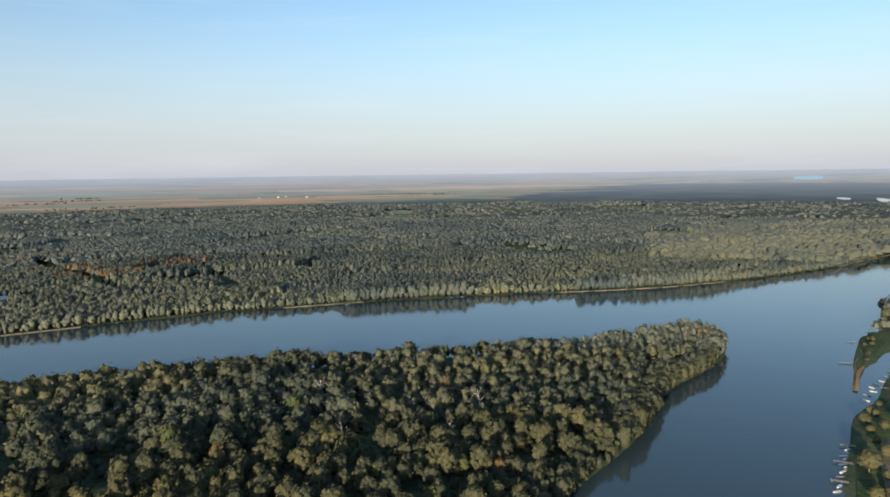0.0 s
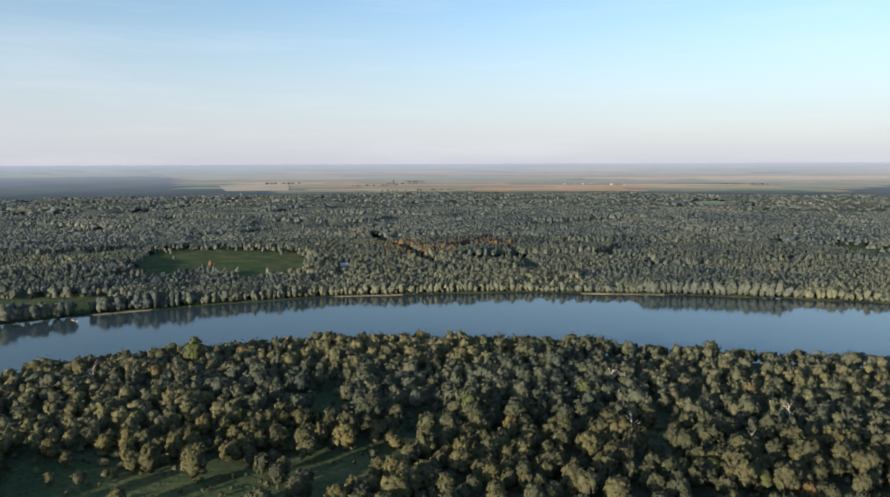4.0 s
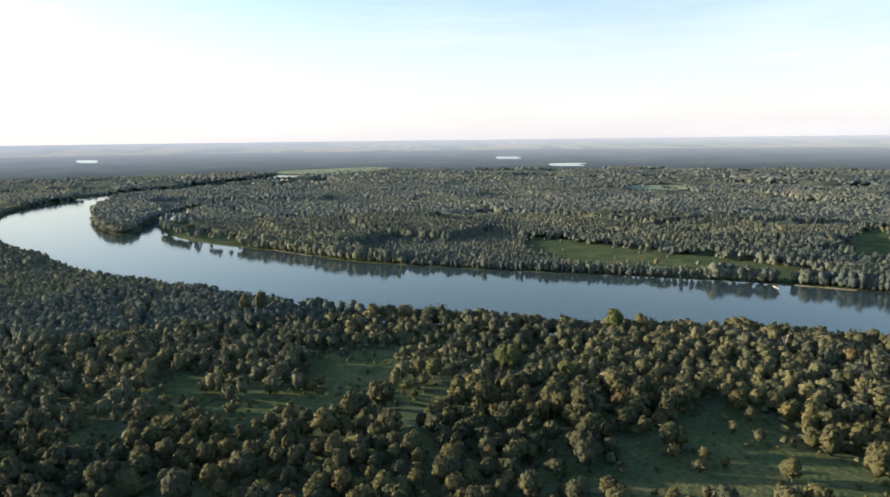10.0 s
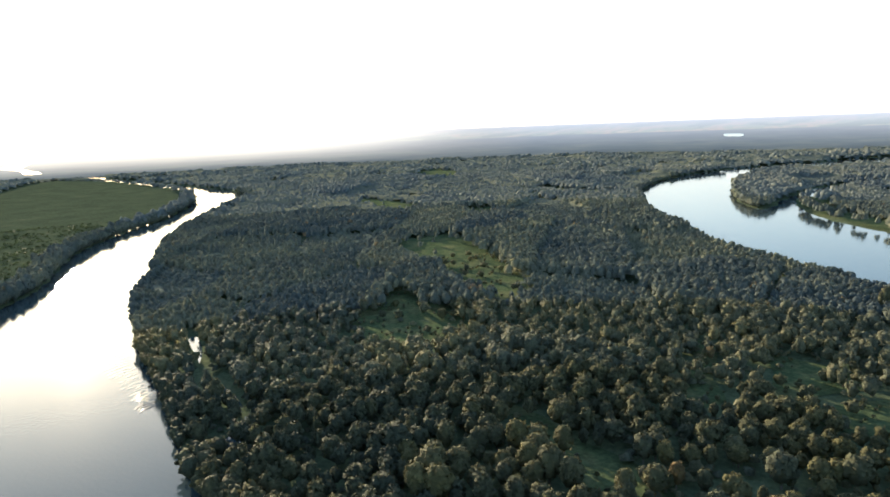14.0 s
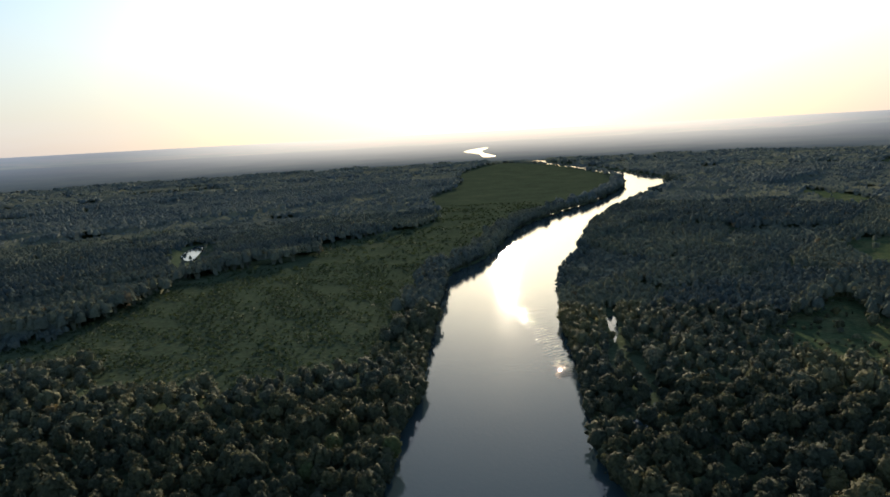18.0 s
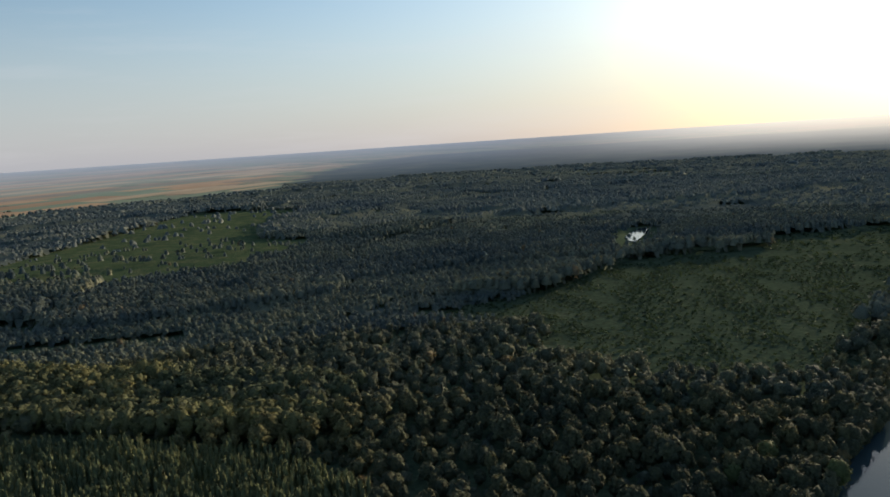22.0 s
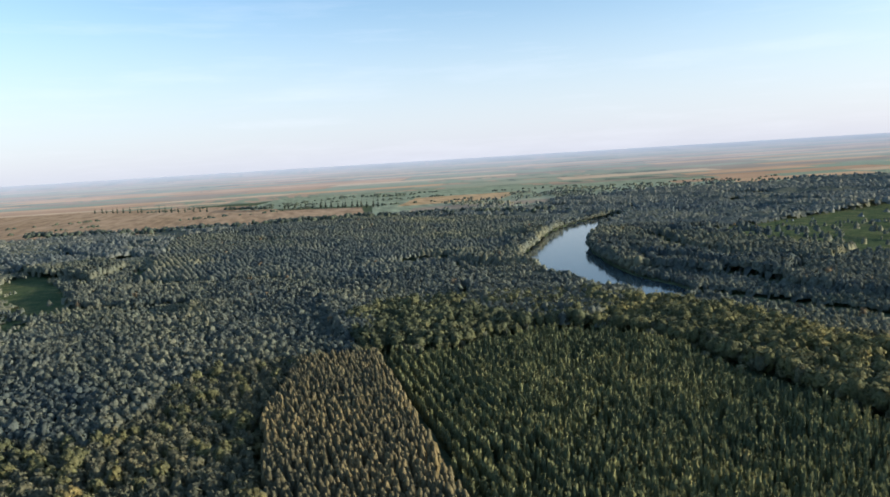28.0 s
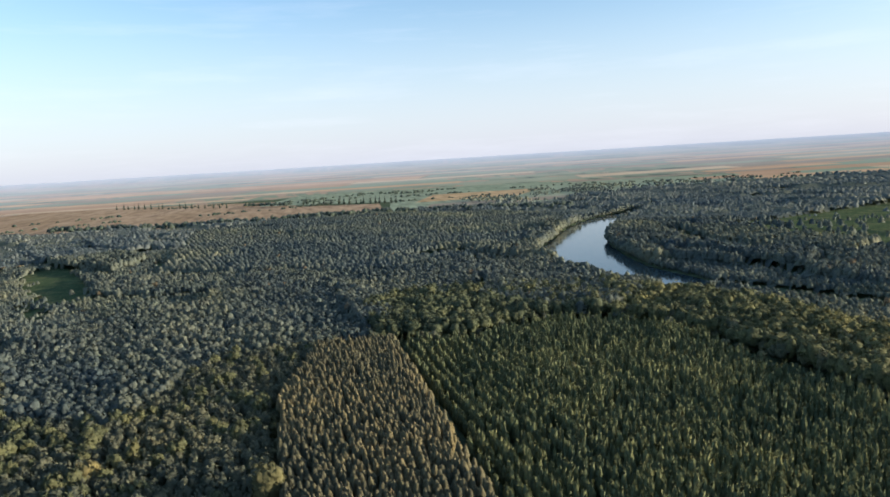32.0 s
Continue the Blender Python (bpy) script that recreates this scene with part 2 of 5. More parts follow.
# ---------------------------------------------------------------- mesh helpers
def raw_mesh(name, verts, faces, mats, smooth=False, tone=None, normals=None):
    """A mesh from arrays of places and of equal-sided faces."""
    verts, faces = np.asarray(verts, np.float32), np.asarray(faces, np.int32)
    me = bpy.data.meshes.new(name)
    k = faces.shape[1]
    me.vertices.add(len(verts))
    me.vertices.foreach_set("co", verts.ravel())
    me.loops.add(faces.size)
    me.loops.foreach_set("vertex_index", faces.ravel())
    me.polygons.add(len(faces))
    me.polygons.foreach_set("loop_start", np.arange(0, faces.size, k, dtype=np.int32))
    if smooth:
        me.polygons.foreach_set("use_smooth", np.ones(len(faces), bool))
    if tone is not None:
        me.attributes.new("tone", "FLOAT", "POINT").data.foreach_set("value", np.asarray(tone, np.float32))
    me.update(calc_edges=True)
    if normals is not None:
        me.normals_split_custom_set_from_vertices(np.asarray(normals, np.float32))
    for m in mats if isinstance(mats, (list, tuple)) else [mats]:
        me.materials.append(m)
    return me


def part(name, data, mat, parent, label=""):
    """Links a bmesh or a mesh as one object under a thing or a part."""
    if isinstance(data, bmesh.types.BMesh):
        me = bpy.data.meshes.new(name)
        data.to_mesh(me)
        data.free()
        me.materials.append(mat)
        data = me
    ob = new(name, data)
    if parent is not None:
        ob.parent = parent
    if label:
        tagged(ob, label)
    return ob


# ---------------------------------------------------------------- plan
EYE_HEIGHT = 115.0
NEAR_EDGE, RIM = 2500.0, 4900.0


def place(x, y, z=0.0):
    """The plain beyond 2.5 km is drawn together towards a rim at 4.9 km, each spot keeping its bearing and its height under the skyline."""
    x, y, z = np.broadcast_arrays(np.asarray(x, float), np.asarray(y, float), np.asarray(z, float))
    dist = np.maximum(np.hypot(x, y), 1e-6)
    r = np.where(dist > NEAR_EDGE, NEAR_EDGE + (RIM - NEAR_EDGE) * (1 - NEAR_EDGE / dist), dist)
    k = r / dist
    return np.stack([x * k, y * k, EYE_HEIGHT - (EYE_HEIGHT - z) * k], -1)


def curve_through(points, step=6, closed=False):
    """A smooth line through the corners of the plan."""
    p = np.array(points, float)
    q = np.concatenate([p[-1:], p, p[:2]]) if closed else np.concatenate([2 * p[:1] - p[1:2], p, 2 * p[-1:] - p[-2:-1]])
    out = []
    for a, b, c, d in zip(q[:-3], q[1:-2], q[2:-1], q[3:]):
        n = int(np.clip(np.hypot(*(c - b)) / step, 2, 14))
        for t in np.arange(n)[:, None] / n:
            out.append(0.5 * (2 * b + (c - a) * t + (2 * a - 5 * b + 4 * c - d) * t**2 + (3 * b - a - 3 * c + d) * t**3))
    out = np.array(out)
    return out if closed else np.concatenate([out, p[-1:]])


def inside(poly, x, y):
    res = np.zeros(np.shape(x), bool)
    lo, hi = poly.min(0), poly.max(0)
    box = (x >= lo[0]) & (x <= hi[0]) & (y >= lo[1]) & (y <= hi[1])
    if not box.any():
        return res
    px, py, hitc = x[box], y[box], np.zeros(box.sum(), bool)
    for (x0, y0), (x1, y1) in zip(poly, np.roll(poly, -1, 0)):
        if y0 != y1:
            cross = (y0 > py) != (y1 > py)
            hitc ^= cross & (px < (x1 - x0) * (py - y0) / (y1 - y0) + x0)
    res[box] = hitc
    return res


def edge_distance(poly, x, y):
    """Metres to the outline, positive inside."""
    x, y = np.ravel(x), np.ravel(y)
    best = np.full(x.shape, 1e9)
    for (x0, y0), (x1, y1) in zip(poly, np.roll(poly, -1, 0)):
        dx, dy = x1 - x0, y1 - y0
        t = np.clip(((x - x0) * dx + (y - y0) * dy) / (dx * dx + dy * dy + 1e-9), 0, 1)
        np.minimum(best, (x - x0 - t * dx) ** 2 + (y - y0 - t * dy) ** 2, out=best)
    return np.where(inside(poly, x, y), 1, -1) * np.sqrt(best)


FAR_BANK = [(2600, 2300), (1100, 1300), (582, 904), (461, 805), (374, 749), (288, 705), (202, 672), (108, 655), (8, 638), (-74, 618),
            (-141, 596), (-201, 576), (-282, 529), (-333, 498), (-398, 437), (-435, 394), (-462, 362), (-515, 276), (-562, 190),
            (-613, 101), (-661, 32), (-729, -26), (-799, -97), (-880, -161), (-1000, -208), (-1135, -200), (-1240, -190), (-1370, -140), (-1245, -216), (-1139, -226), (-1034, -232), (-930, -228),
            (-957, -261), (-1091, -316), (-1297, -369), (-1463, -385), (-1615, -359), (-1815, -242), (-2200, -40), (-2500, 20)]
ISLAND_NORTH = [(-2550, -60), (-2250, -150), (-1850, -360), (-1692, -440), (-1524, -490), (-1365, -515), (-1145, -480), (-992, -417), (-821, -333), 
                (-717, -253), (-632, -190), (-584, -132), (-525, -76), (-484, -35), (-458, 0), (-428, 36), (-409, 83), (-378, 126), 
                (-364, 180), (-340, 232), (-310, 279), (-276, 308), (-234, 346), (-180, 371), (-101, 398), (-46, 416), (5, 428), 
                (79, 446), (121, 468), (170, 477), (180, 446), (162, 406), (114, 353), (103, 331), (78, 285), (57, 257),
                (41, 236)]
ARM_WEST = [(23, 189), (-10, 100), (-50, 0), (-87, -100), (-106, -188), (-113, -212), (-128, -249), (-154, -307), (-180, -373),
            (-233, -487), (-290, -564), (-416, -746), (-586, -923), (-757, -1072), (-808, -1138), (-882, -1324), (-914, -1509),
            (-992, -1919), (-1065, -2396), (-1107, -2900)]
ARM_EAST = [(-1085, -2900), (-1030, -2396), (-955, -1919), (-869, -1500), (-800, -1330), (-693, -1140), (-540, -964), (-430, -872),
            (-316, -756), (-217, -603), (-162, -544), (-138, -487), (-99, -390), (-77, -333), (-67, -295), (-46, -256), (-28, -209),
            (20, -90), (75, 40), (112, 140), (140, 233), (163, 270), (188, 310), (204, 325), (217, 338), (235, 362), (246, 376), (262, 393), (280, 416), (289, 430),
            (282, 434), (266, 415), (251, 400), (235, 385), (213, 352), (208, 347), (225, 375), (240, 399), (260, 430), (288, 470), (304, 480), (330, 516), (353, 552), (430, 610), (700, 800), (1300, 1180), (2700, 2100)]
RIVER = curve_through(FAR_BANK + ISLAND_NORTH + ARM_WEST + ARM_EAST, 12, True)
OXBOW = curve_through([(704, -252), (795, -304), (920, -379), (1010, -457), (1080, -560), (1035, -552), (980, -489), (851, -417), (759, -359),
                       (675, -330), (601, -312), (550, -306), (480, -309), (450, -280), (512, -254), (560, -246), (636, -242)], 8, True)
POND = curve_through([(63, -785), (52, -850), (42, -855), (44, -796), (52, -751)], 6, True)
CREEK = curve_through([(-213, -370), (-196, -335), (-178, -302), (-166, -262), (-152, -232), (-140, -222), (-112, -222), (-118, -236), (-142, -232),
                       (-156, -250), (-168, -292), (-186, -328), (-206, -372)], 6, True)
WATERS = [RIVER, OXBOW, POND, CREEK]

MEADOWS = [
    [(-271, -46), (-288, -50), (-320, -24), (-345, -13), (-370, -8), (-356, 35), (-337, 44), (-325, 32), (-296, 61), (-277, 49), (-293, 21), (-273, -2)],
    [(-204, 67), (-218, 85), (-228, 123), (-250, 148), (-243, 172), (-200, 178), (-172, 192), (-157, 207), (-132, 240), (-120, 238), (-120, 190), (-160, 150)],
    [(-566, 477), (-714, 672), (-528, 711), (-432, 602), (-460, 541), (-527, 545)],
    [(-760, 250), (-640, 330), (-540, 402), (-478, 420), (-462, 368), (-545, 300), (-640, 225)],
    [(-251, -270), (-281, -306), (-319, -327), (-367, -347), (-348, -304), (-337, -279), (-320, -249), (-289, -226), (-263, -239)],
    [(-496, -473), (-564, -481), (-579, -453), (-533, -386), (-477, -323), (-420, -269), (-377, -255), (-377, -287), (-399, -331), (-455, -391)],
    [(-828, -858), (-831, -794), (-787, -693), (-732, -643), (-730, -686), (-770, -768)], [(-786, -595), (-815, -563), (-760, -523), (-727, -533)],
    [(-1430, -1229), (-1493, -1166), (-1276, -991), (-1225, -1047)],
    [(-224, -160), (-221, -137), (-211, -121), (-208, -105), (-202, -85), (-191, -72), (-190, -56), (-175, -94), (-186, -112), (-205, -135)],
    [(-344, -89), (-343, -68), (-340, -47), (-326, -34), (-300, -54), (-277, -60), (-296, -70), (-323, -76)], [(-350, -120), (-335, -105), (-295, -94), (-275, -82), (-254, -100), (-297, -106)],
    [(-251, 25), (-260, 37), (-233, 40), (-222, 36)], [(-205, 280), (-188, 286), (-170, 263), (-188, 252)], [(-140, 264), (-122, 280), (-115, 264), (-132, 250)],
    [(-1029, -216), (-913, -168), (-829, -118), (-795, -86), (-806, -72), (-868, -98), (-927, -143), (-1082, -196)],
    [(81, 1094), (138, 1061), (185, 947), (143, 896), (95, 947)],
    [(-46, 289), (-38, 306), (-25, 302), (-26, 276), (-38, 266)],
    [(900, 305), (925, 270), (812, 223), (665, 180), (685, 228), (809, 282)],
    [(855, 165), (905, 138), (833, 110), (780, 122)], [(659, 230), (633, 203), (595, 193), (607, 213)],
    [(777, -527), (860, -846), (964, -1212), (709, -1229), (665, -1025), (560, -840), (454, -800), (440, -674), (498, -540), (599, -500), (697, -500)],
]
MEADOWS = [curve_through(m, 8, True) for m in MEADOWS]
MARSH = curve_through([(179, -435), (92, -412), (84, -376), (66, -350), (45, -338), (22, -331), (-14, -332), (-58, -345), (-82, -397), (-121, -494), (-146, -555), (-202, -613),
                       (-301, -766), (-416, -884), (-527, -977), (-677, -1150), (-783, -1337), (-850, -1505), (-935, -1922), (-900, -2252), (-623, -1852),
                       (-456, -1400), (-337, -1202), (-250, -890), (-158, -800), (-83, -771), (-70, -696), (10, -668), (61, -620), (96, -526), (145, -466)], 20, True)
YOUNG = np.array([(384, -53), (372, -90), (388, -118), (394, -155), (378, -184), (338, -200), (287, -203), (225, -209), (150, -215), (100, -190), (110, -53)], float)
PALE_ROWS = np.array([(394, -43), (469, -31), (648, -26), (735, 38), (570, 78), (513, 155), (478, 177), (330, 130), (300, 78), (397, 42)], float)
OLDER = np.array([(380, -49), (386, -8), (300, 12), (206, 10), (105, 6), (105, -49)], float)
CLOSE_WOOD = np.array([(105, 10), (206, 14), (300, 16), (388, -6), (394, -12), (397, 42), (300, 78), (330, 130), (290, 150), (230, 120), (105, 90)], float)
ROWS_GROUND = np.array([(366, 1262), (446, 1252), (412, 1120), (342, 1130)], float)
FAR_ROWS = np.array([(720, -240), (640, -60), (780, 140), (1250, 160), (1500, -60), (1250, -330), (1020, -440), (900, -330)], float)
FIELDS = [
    ("stubble_field", M_STUBBLE, [(2745, 920), (2678, 613), (2264, -5), (1936, -18), (1800, -225), (1430, -190), (1415, 0), (1430, 150), (1520, 420), (1580, 600), (1900, 1100)]),
    ("green_crop_field", M_CROP, [(2082, 91), (2716, -50), (2401, -935), (2053, -780), (1790, -318), (1960, -100)]),
    ("ripe_field", M_WHEAT, [(2043, -421), (1983, -735), (1703, -568), (1722, -305)]),
]


def woods_reach(x, y):
    """How far the woodland goes in each direction before the open plain."""
    az = (np.degrees(np.arctan2(-x, y)) + 50) % 360 - 50
    return np.interp(az, [-50, -15, -5, 20, 38, 48, 200, 212, 225, 240, 249, 262, 270, 282, 290, 310], [6000, 6000, 2900, 2650, 2650, 7000, 7000, 2250, 2100, 1850, 1480, 1400, 1390, 1500, 1590, 4000])


TALL_WOOD = np.array([(396, -44), (392, -64), (384, -92), (400, -118), (406, -157), (387, -192), (342, -211), (290, -214), (225, -220), (150, -232), (150, -292), (300, -284), (390, -277), (470, -222), (560, -160), (550, -90), (470, -40)], float)
BACKWATERS = [curve_through(p, 40, True) for p in (
    [(-4218, 1151), (-4120, 1267), (-3900, 1180), (-3675, 1136), (-3758, 1031)], [(-2943, 1049), (-2915, 1202), (-2780, 1110), (-2629, 1076), (-2702, 970)], [(-2036, -89), (-2030, -33), (-1909, -39), (-1932, -78)],
    [(-2065, -1), (-2064, 50), (-1935, 42), (-1959, 1)], [(-5054, -1522), (-4956, -1380), (-4351, -1212), (-4416, -1323)], [(3886, 7745), (3834, 7122), (5488, 10152), (4984, 9857)],
    [(1500, 2658), (1510, 2595), (1432, 2460), (1425, 2515)], [(1593, 2565), (1574, 2462), (1425, 2229), (1445, 2310)],
    [(-1120, -2850), (-1060, -2850), (-1190, -3262), (-1300, -3800), (-1585, -4300), (-1640, -4300), (-1366, -3690), (-1230, -3262)])]
FAR_MEADOWS = [curve_through(p, 30, True) for p in ([(-2733, -88), (-2918, 280), (-2605, 259), (-2424, -63)], [(-1523, 736), (-1473, 849), (-1356, 781), (-1420, 686)], [(-179, 2124), (-102, 2163), (-98, 1953), (-162, 1995)])]


# ---------------------------------------------------------------- ground, water and distance
def ring_grid(r0, r1, ratio, spokes, core=False):
    rings = int(math.log(r1 / r0) / math.log(ratio)) + 1
    rad = r0 * (r1 / r0) ** (np.arange(rings + 1) / rings)
    if core:
        rad, rings = np.concatenate([[0.02], rad]), rings + 1
    ang = np.arange(spokes) / spokes * 2 * np.pi
    x, y = np.outer(rad, -np.sin(ang)).ravel(), np.outer(rad, np.cos(ang)).ravel()
    i, j = np.meshgrid(np.arange(rings), np.arange(spokes), indexing="ij")
    a, b = i * spokes + j, i * spokes + (j + 1) % spokes
    return x, y, np.stack([a, b, b + spokes, a + spokes], -1).reshape(-1, 4)


def water_depth(x, y):
    d = np.full(np.shape(x), -1e9)
    for w in WATERS:
        d = np.maximum(d, edge_distance(w, x, y))
    return d


gx, gy, gf = ring_grid(20.0, NEAR_EDGE, 1.022, 460, True)
depth = water_depth(gx, gy)
gz = np.clip(-depth * 0.3 + 0.25, -2.0, 1.0)
gz = gz + np.where(depth < -6, 0.25 * np.sin(gx * 0.03) * np.cos(gy * 0.023), 0)
ground = new("ground", raw_mesh("ground", np.stack([gx, gy, gz], -1), gf, [M_FLOOR], True))
tagged(ground, "flat floodplain soil with dark undergrowth and pale muddy banks", "ground", kind="structure")


def sheet(name, poly, z, mat, label, category, kind="structure"):
    """A flat patch with its own edge."""
    bm = bmesh.new()
    vs = [bm.verts.new(p) for p in place(poly[:, 0], poly[:, 1], z)]
    f = bm.faces.new(vs)
    bmesh.ops.triangulate(bm, faces=[f])
    bm.normal_update()
    for f in bm.faces:
        if f.normal.z < 0:
            f.normal_flip()
    return tagged(part(name, bm, mat, None), label, category, kind=kind)


wx, wy, wf = ring_grid(8.0, NEAR_EDGE - 20, 1.6, 96, True)
sheet("pond", POND, 1.25, M_WATER, "narrow still pond among the woods", "water")
water = new("water", raw_mesh("water", np.stack([wx, wy, 0 * wx], -1), wf, [M_WATER], True))
tagged(water, "calm blue-grey river water with faint ripples", "water", kind="structure")

for k, m in enumerate(MEADOWS):
    sheet("meadow", m, 1.30 + 0.006 * k, M_MEADOW, "damp green meadow clearing in the woodland", "meadow")
sheet("marsh_field", MARSH, 1.46, M_MARSH, "wide green marsh field with tufted reeds", "meadow")
for name, mat, poly in FIELDS:
    sheet(name, np.array(poly, float), 1.9 if name == "ripe_field" else 1.6, mat, name.replace("_", " ") + " on the open plain beyond the woods", "field")


def distance_material(crop=None):
    """Land beyond 2.5 km: woods, or farmed where the attribute says so, or one crop; haze and glow are painted in
    towards the skyline.
    """
    m, n, l, p = material("hazy_plain" if crop is None else "hazy_crop", 1.0)
    wood = noise_node(n, l, 0.0045, 7, None, 0.62)
    r = ramp(n, [(0.30, (0.074, 0.098, 0.112)), (0.48, (0.092, 0.118, 0.128)), (0.60, (0.112, 0.136, 0.136)), (0.74, (0.144, 0.162, 0.152))])
    l.new(wood.outputs[0], r.inputs[0])
    land = noise_node(n, l, 0.0040, 3, (0.5, 1.3, 18), 0.5)
    r2 = ramp(n, [(0.30, (0.13, 0.16, 0.12)), (0.42, (0.22, 0.25, 0.17)), (0.50, (0.36, 0.27, 0.19)), (0.57, (0.20, 0.23, 0.16)), (0.66, (0.42, 0.33, 0.23)), (0.75, (0.28, 0.25, 0.20))])
    r2.color_ramp.interpolation = "CONSTANT"
    l.new(land.outputs[0], r2.inputs[0])
    openness = n.new("ShaderNodeAttribute")
    openness.attribute_name = "tone"
    c = mixed(n, l, openness.outputs["Fac"], r.outputs[0], r2.outputs[0])
    if crop is not None:
        r3 = ramp(n, [(0.3, tuple(v * 0.85 for v in crop)), (0.7, tuple(v * 1.12 for v in crop))])
        l.new(wood.outputs[0], r3.inputs[0])
        c = r3.outputs[0]
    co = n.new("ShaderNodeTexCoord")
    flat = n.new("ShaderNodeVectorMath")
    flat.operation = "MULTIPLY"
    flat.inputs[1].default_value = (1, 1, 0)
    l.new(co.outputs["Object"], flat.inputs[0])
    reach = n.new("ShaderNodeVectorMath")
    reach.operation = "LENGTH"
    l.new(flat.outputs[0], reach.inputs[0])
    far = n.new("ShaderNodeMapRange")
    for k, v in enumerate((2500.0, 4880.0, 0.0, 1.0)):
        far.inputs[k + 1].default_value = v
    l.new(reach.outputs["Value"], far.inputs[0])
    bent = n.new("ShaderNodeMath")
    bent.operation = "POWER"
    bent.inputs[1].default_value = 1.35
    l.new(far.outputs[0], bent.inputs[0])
    # haze put into the colour: the land fades to pale blue-grey
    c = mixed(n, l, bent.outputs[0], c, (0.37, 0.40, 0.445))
    # golden sunlit haze is painted in towards the sun
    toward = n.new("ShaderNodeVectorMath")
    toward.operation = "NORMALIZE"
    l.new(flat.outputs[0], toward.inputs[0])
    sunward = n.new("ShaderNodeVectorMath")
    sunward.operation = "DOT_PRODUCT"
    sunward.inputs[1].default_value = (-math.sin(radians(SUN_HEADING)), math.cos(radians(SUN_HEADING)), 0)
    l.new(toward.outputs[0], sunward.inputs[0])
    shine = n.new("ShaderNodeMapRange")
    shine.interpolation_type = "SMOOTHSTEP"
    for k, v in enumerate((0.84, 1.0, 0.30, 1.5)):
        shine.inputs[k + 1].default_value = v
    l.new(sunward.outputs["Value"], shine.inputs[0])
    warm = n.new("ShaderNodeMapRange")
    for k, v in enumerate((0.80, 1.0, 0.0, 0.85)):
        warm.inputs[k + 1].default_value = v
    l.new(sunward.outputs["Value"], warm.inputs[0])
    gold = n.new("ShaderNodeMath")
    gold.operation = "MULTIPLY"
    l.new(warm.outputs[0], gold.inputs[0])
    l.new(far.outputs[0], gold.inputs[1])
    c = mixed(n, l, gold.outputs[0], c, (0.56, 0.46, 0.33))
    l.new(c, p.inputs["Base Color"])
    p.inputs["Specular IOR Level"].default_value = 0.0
    # haze glow: the land itself emits, most strongly towards the sun
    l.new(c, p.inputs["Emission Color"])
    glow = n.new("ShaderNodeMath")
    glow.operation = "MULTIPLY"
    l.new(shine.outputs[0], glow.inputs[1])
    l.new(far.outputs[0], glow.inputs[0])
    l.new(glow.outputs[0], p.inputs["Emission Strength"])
    return m


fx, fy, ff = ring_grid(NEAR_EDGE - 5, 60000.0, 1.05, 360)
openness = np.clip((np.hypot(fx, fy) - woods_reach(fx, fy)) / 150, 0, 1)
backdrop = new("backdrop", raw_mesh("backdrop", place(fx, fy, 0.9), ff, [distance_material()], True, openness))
tagged(backdrop, "distant plain of fields and woods, painted hazy and glowing towards the skyline", "distance", kind="structure")


# ---------------------------------------------------------------- trees
RNG = np.random.default_rng(7)
ICO_V, ICO_F = [], []
g = (1 + 5**0.5) / 2
for u, v in ((-1, g), (1, g), (-1, -g), (1, -g)):
    ICO_V.append((u, v, 0))
for u, v in ((-1, g), (1, g), (-1, -g), (1, -g)):
    ICO_V.append((0, u, v))
for u, v in ((-1, g), (1, g), (-1, -g), (1, -g)):
    ICO_V.append((v, 0, u))
ICO_V = np.array(ICO_V, float)
ICO_V /= np.linalg.norm(ICO_V[0])
ICO_F = np.array([(0, 11, 5), (0, 5, 1), (0, 1, 7), (0, 7, 10), (0, 10, 11), (1, 5, 9), (5, 11, 4), (11, 10, 2), (10, 7, 6), (7, 1, 8),
                  (3, 9, 4), (3, 4, 2), (3, 2, 6), (3, 6, 8), (3, 8, 9), (4, 9, 5), (2, 4, 11), (6, 2, 10), (8, 6, 7), (9, 8, 1)])


def join_arrays(pieces):
    vs, fs, n = [], [], 0
    for v, f in pieces:
        vs.append(v)
        fs.append(f + n)
        n += len(v)
    return np.concatenate(vs), np.concatenate(fs)


def lobes(rng, count, width, slim=False, foot=0.30):
    """Centres and sizes of the boughs of a crown 1 high."""
    out = []
    for k in range(count):
        h = foot + (0.84 - foot) * (k + rng.uniform(0, 0.9)) / count
        reach = width * (0.34 + 0.5 * rng.random()) * (1.25 - 0.75 * h)
        if slim:
            h = 0.2 + 0.66 * k / max(1, count - 1)
            reach = width * 0.12
        a = k * 2.4 + rng.uniform(-0.6, 0.6)
        size = width * rng.uniform(0.40, 0.62) * (1.2 - 0.5 * h) * (1.0 if count < 6 else 0.9)
        if slim:
            size = width * (1.12 - h) * 0.9
        if not slim and k == 0 and count > 3:
            # the body of the crown, that the boughs stand out of
            out.append(((0, 0, 0.5 + foot * 0.25), width * 0.78, 0.46 - foot * 0.45))
            continue
        if not slim and count > 3:
            reach, size = width * (0.62 + 0.26 * rng.random()) * (1.3 - 0.75 * h), size * 0.74
        out.append(((math.cos(a) * reach, math.sin(a) * reach, h), size, size * (rng.uniform(0.8, 1.05) if not slim else 1.9)))
    return out


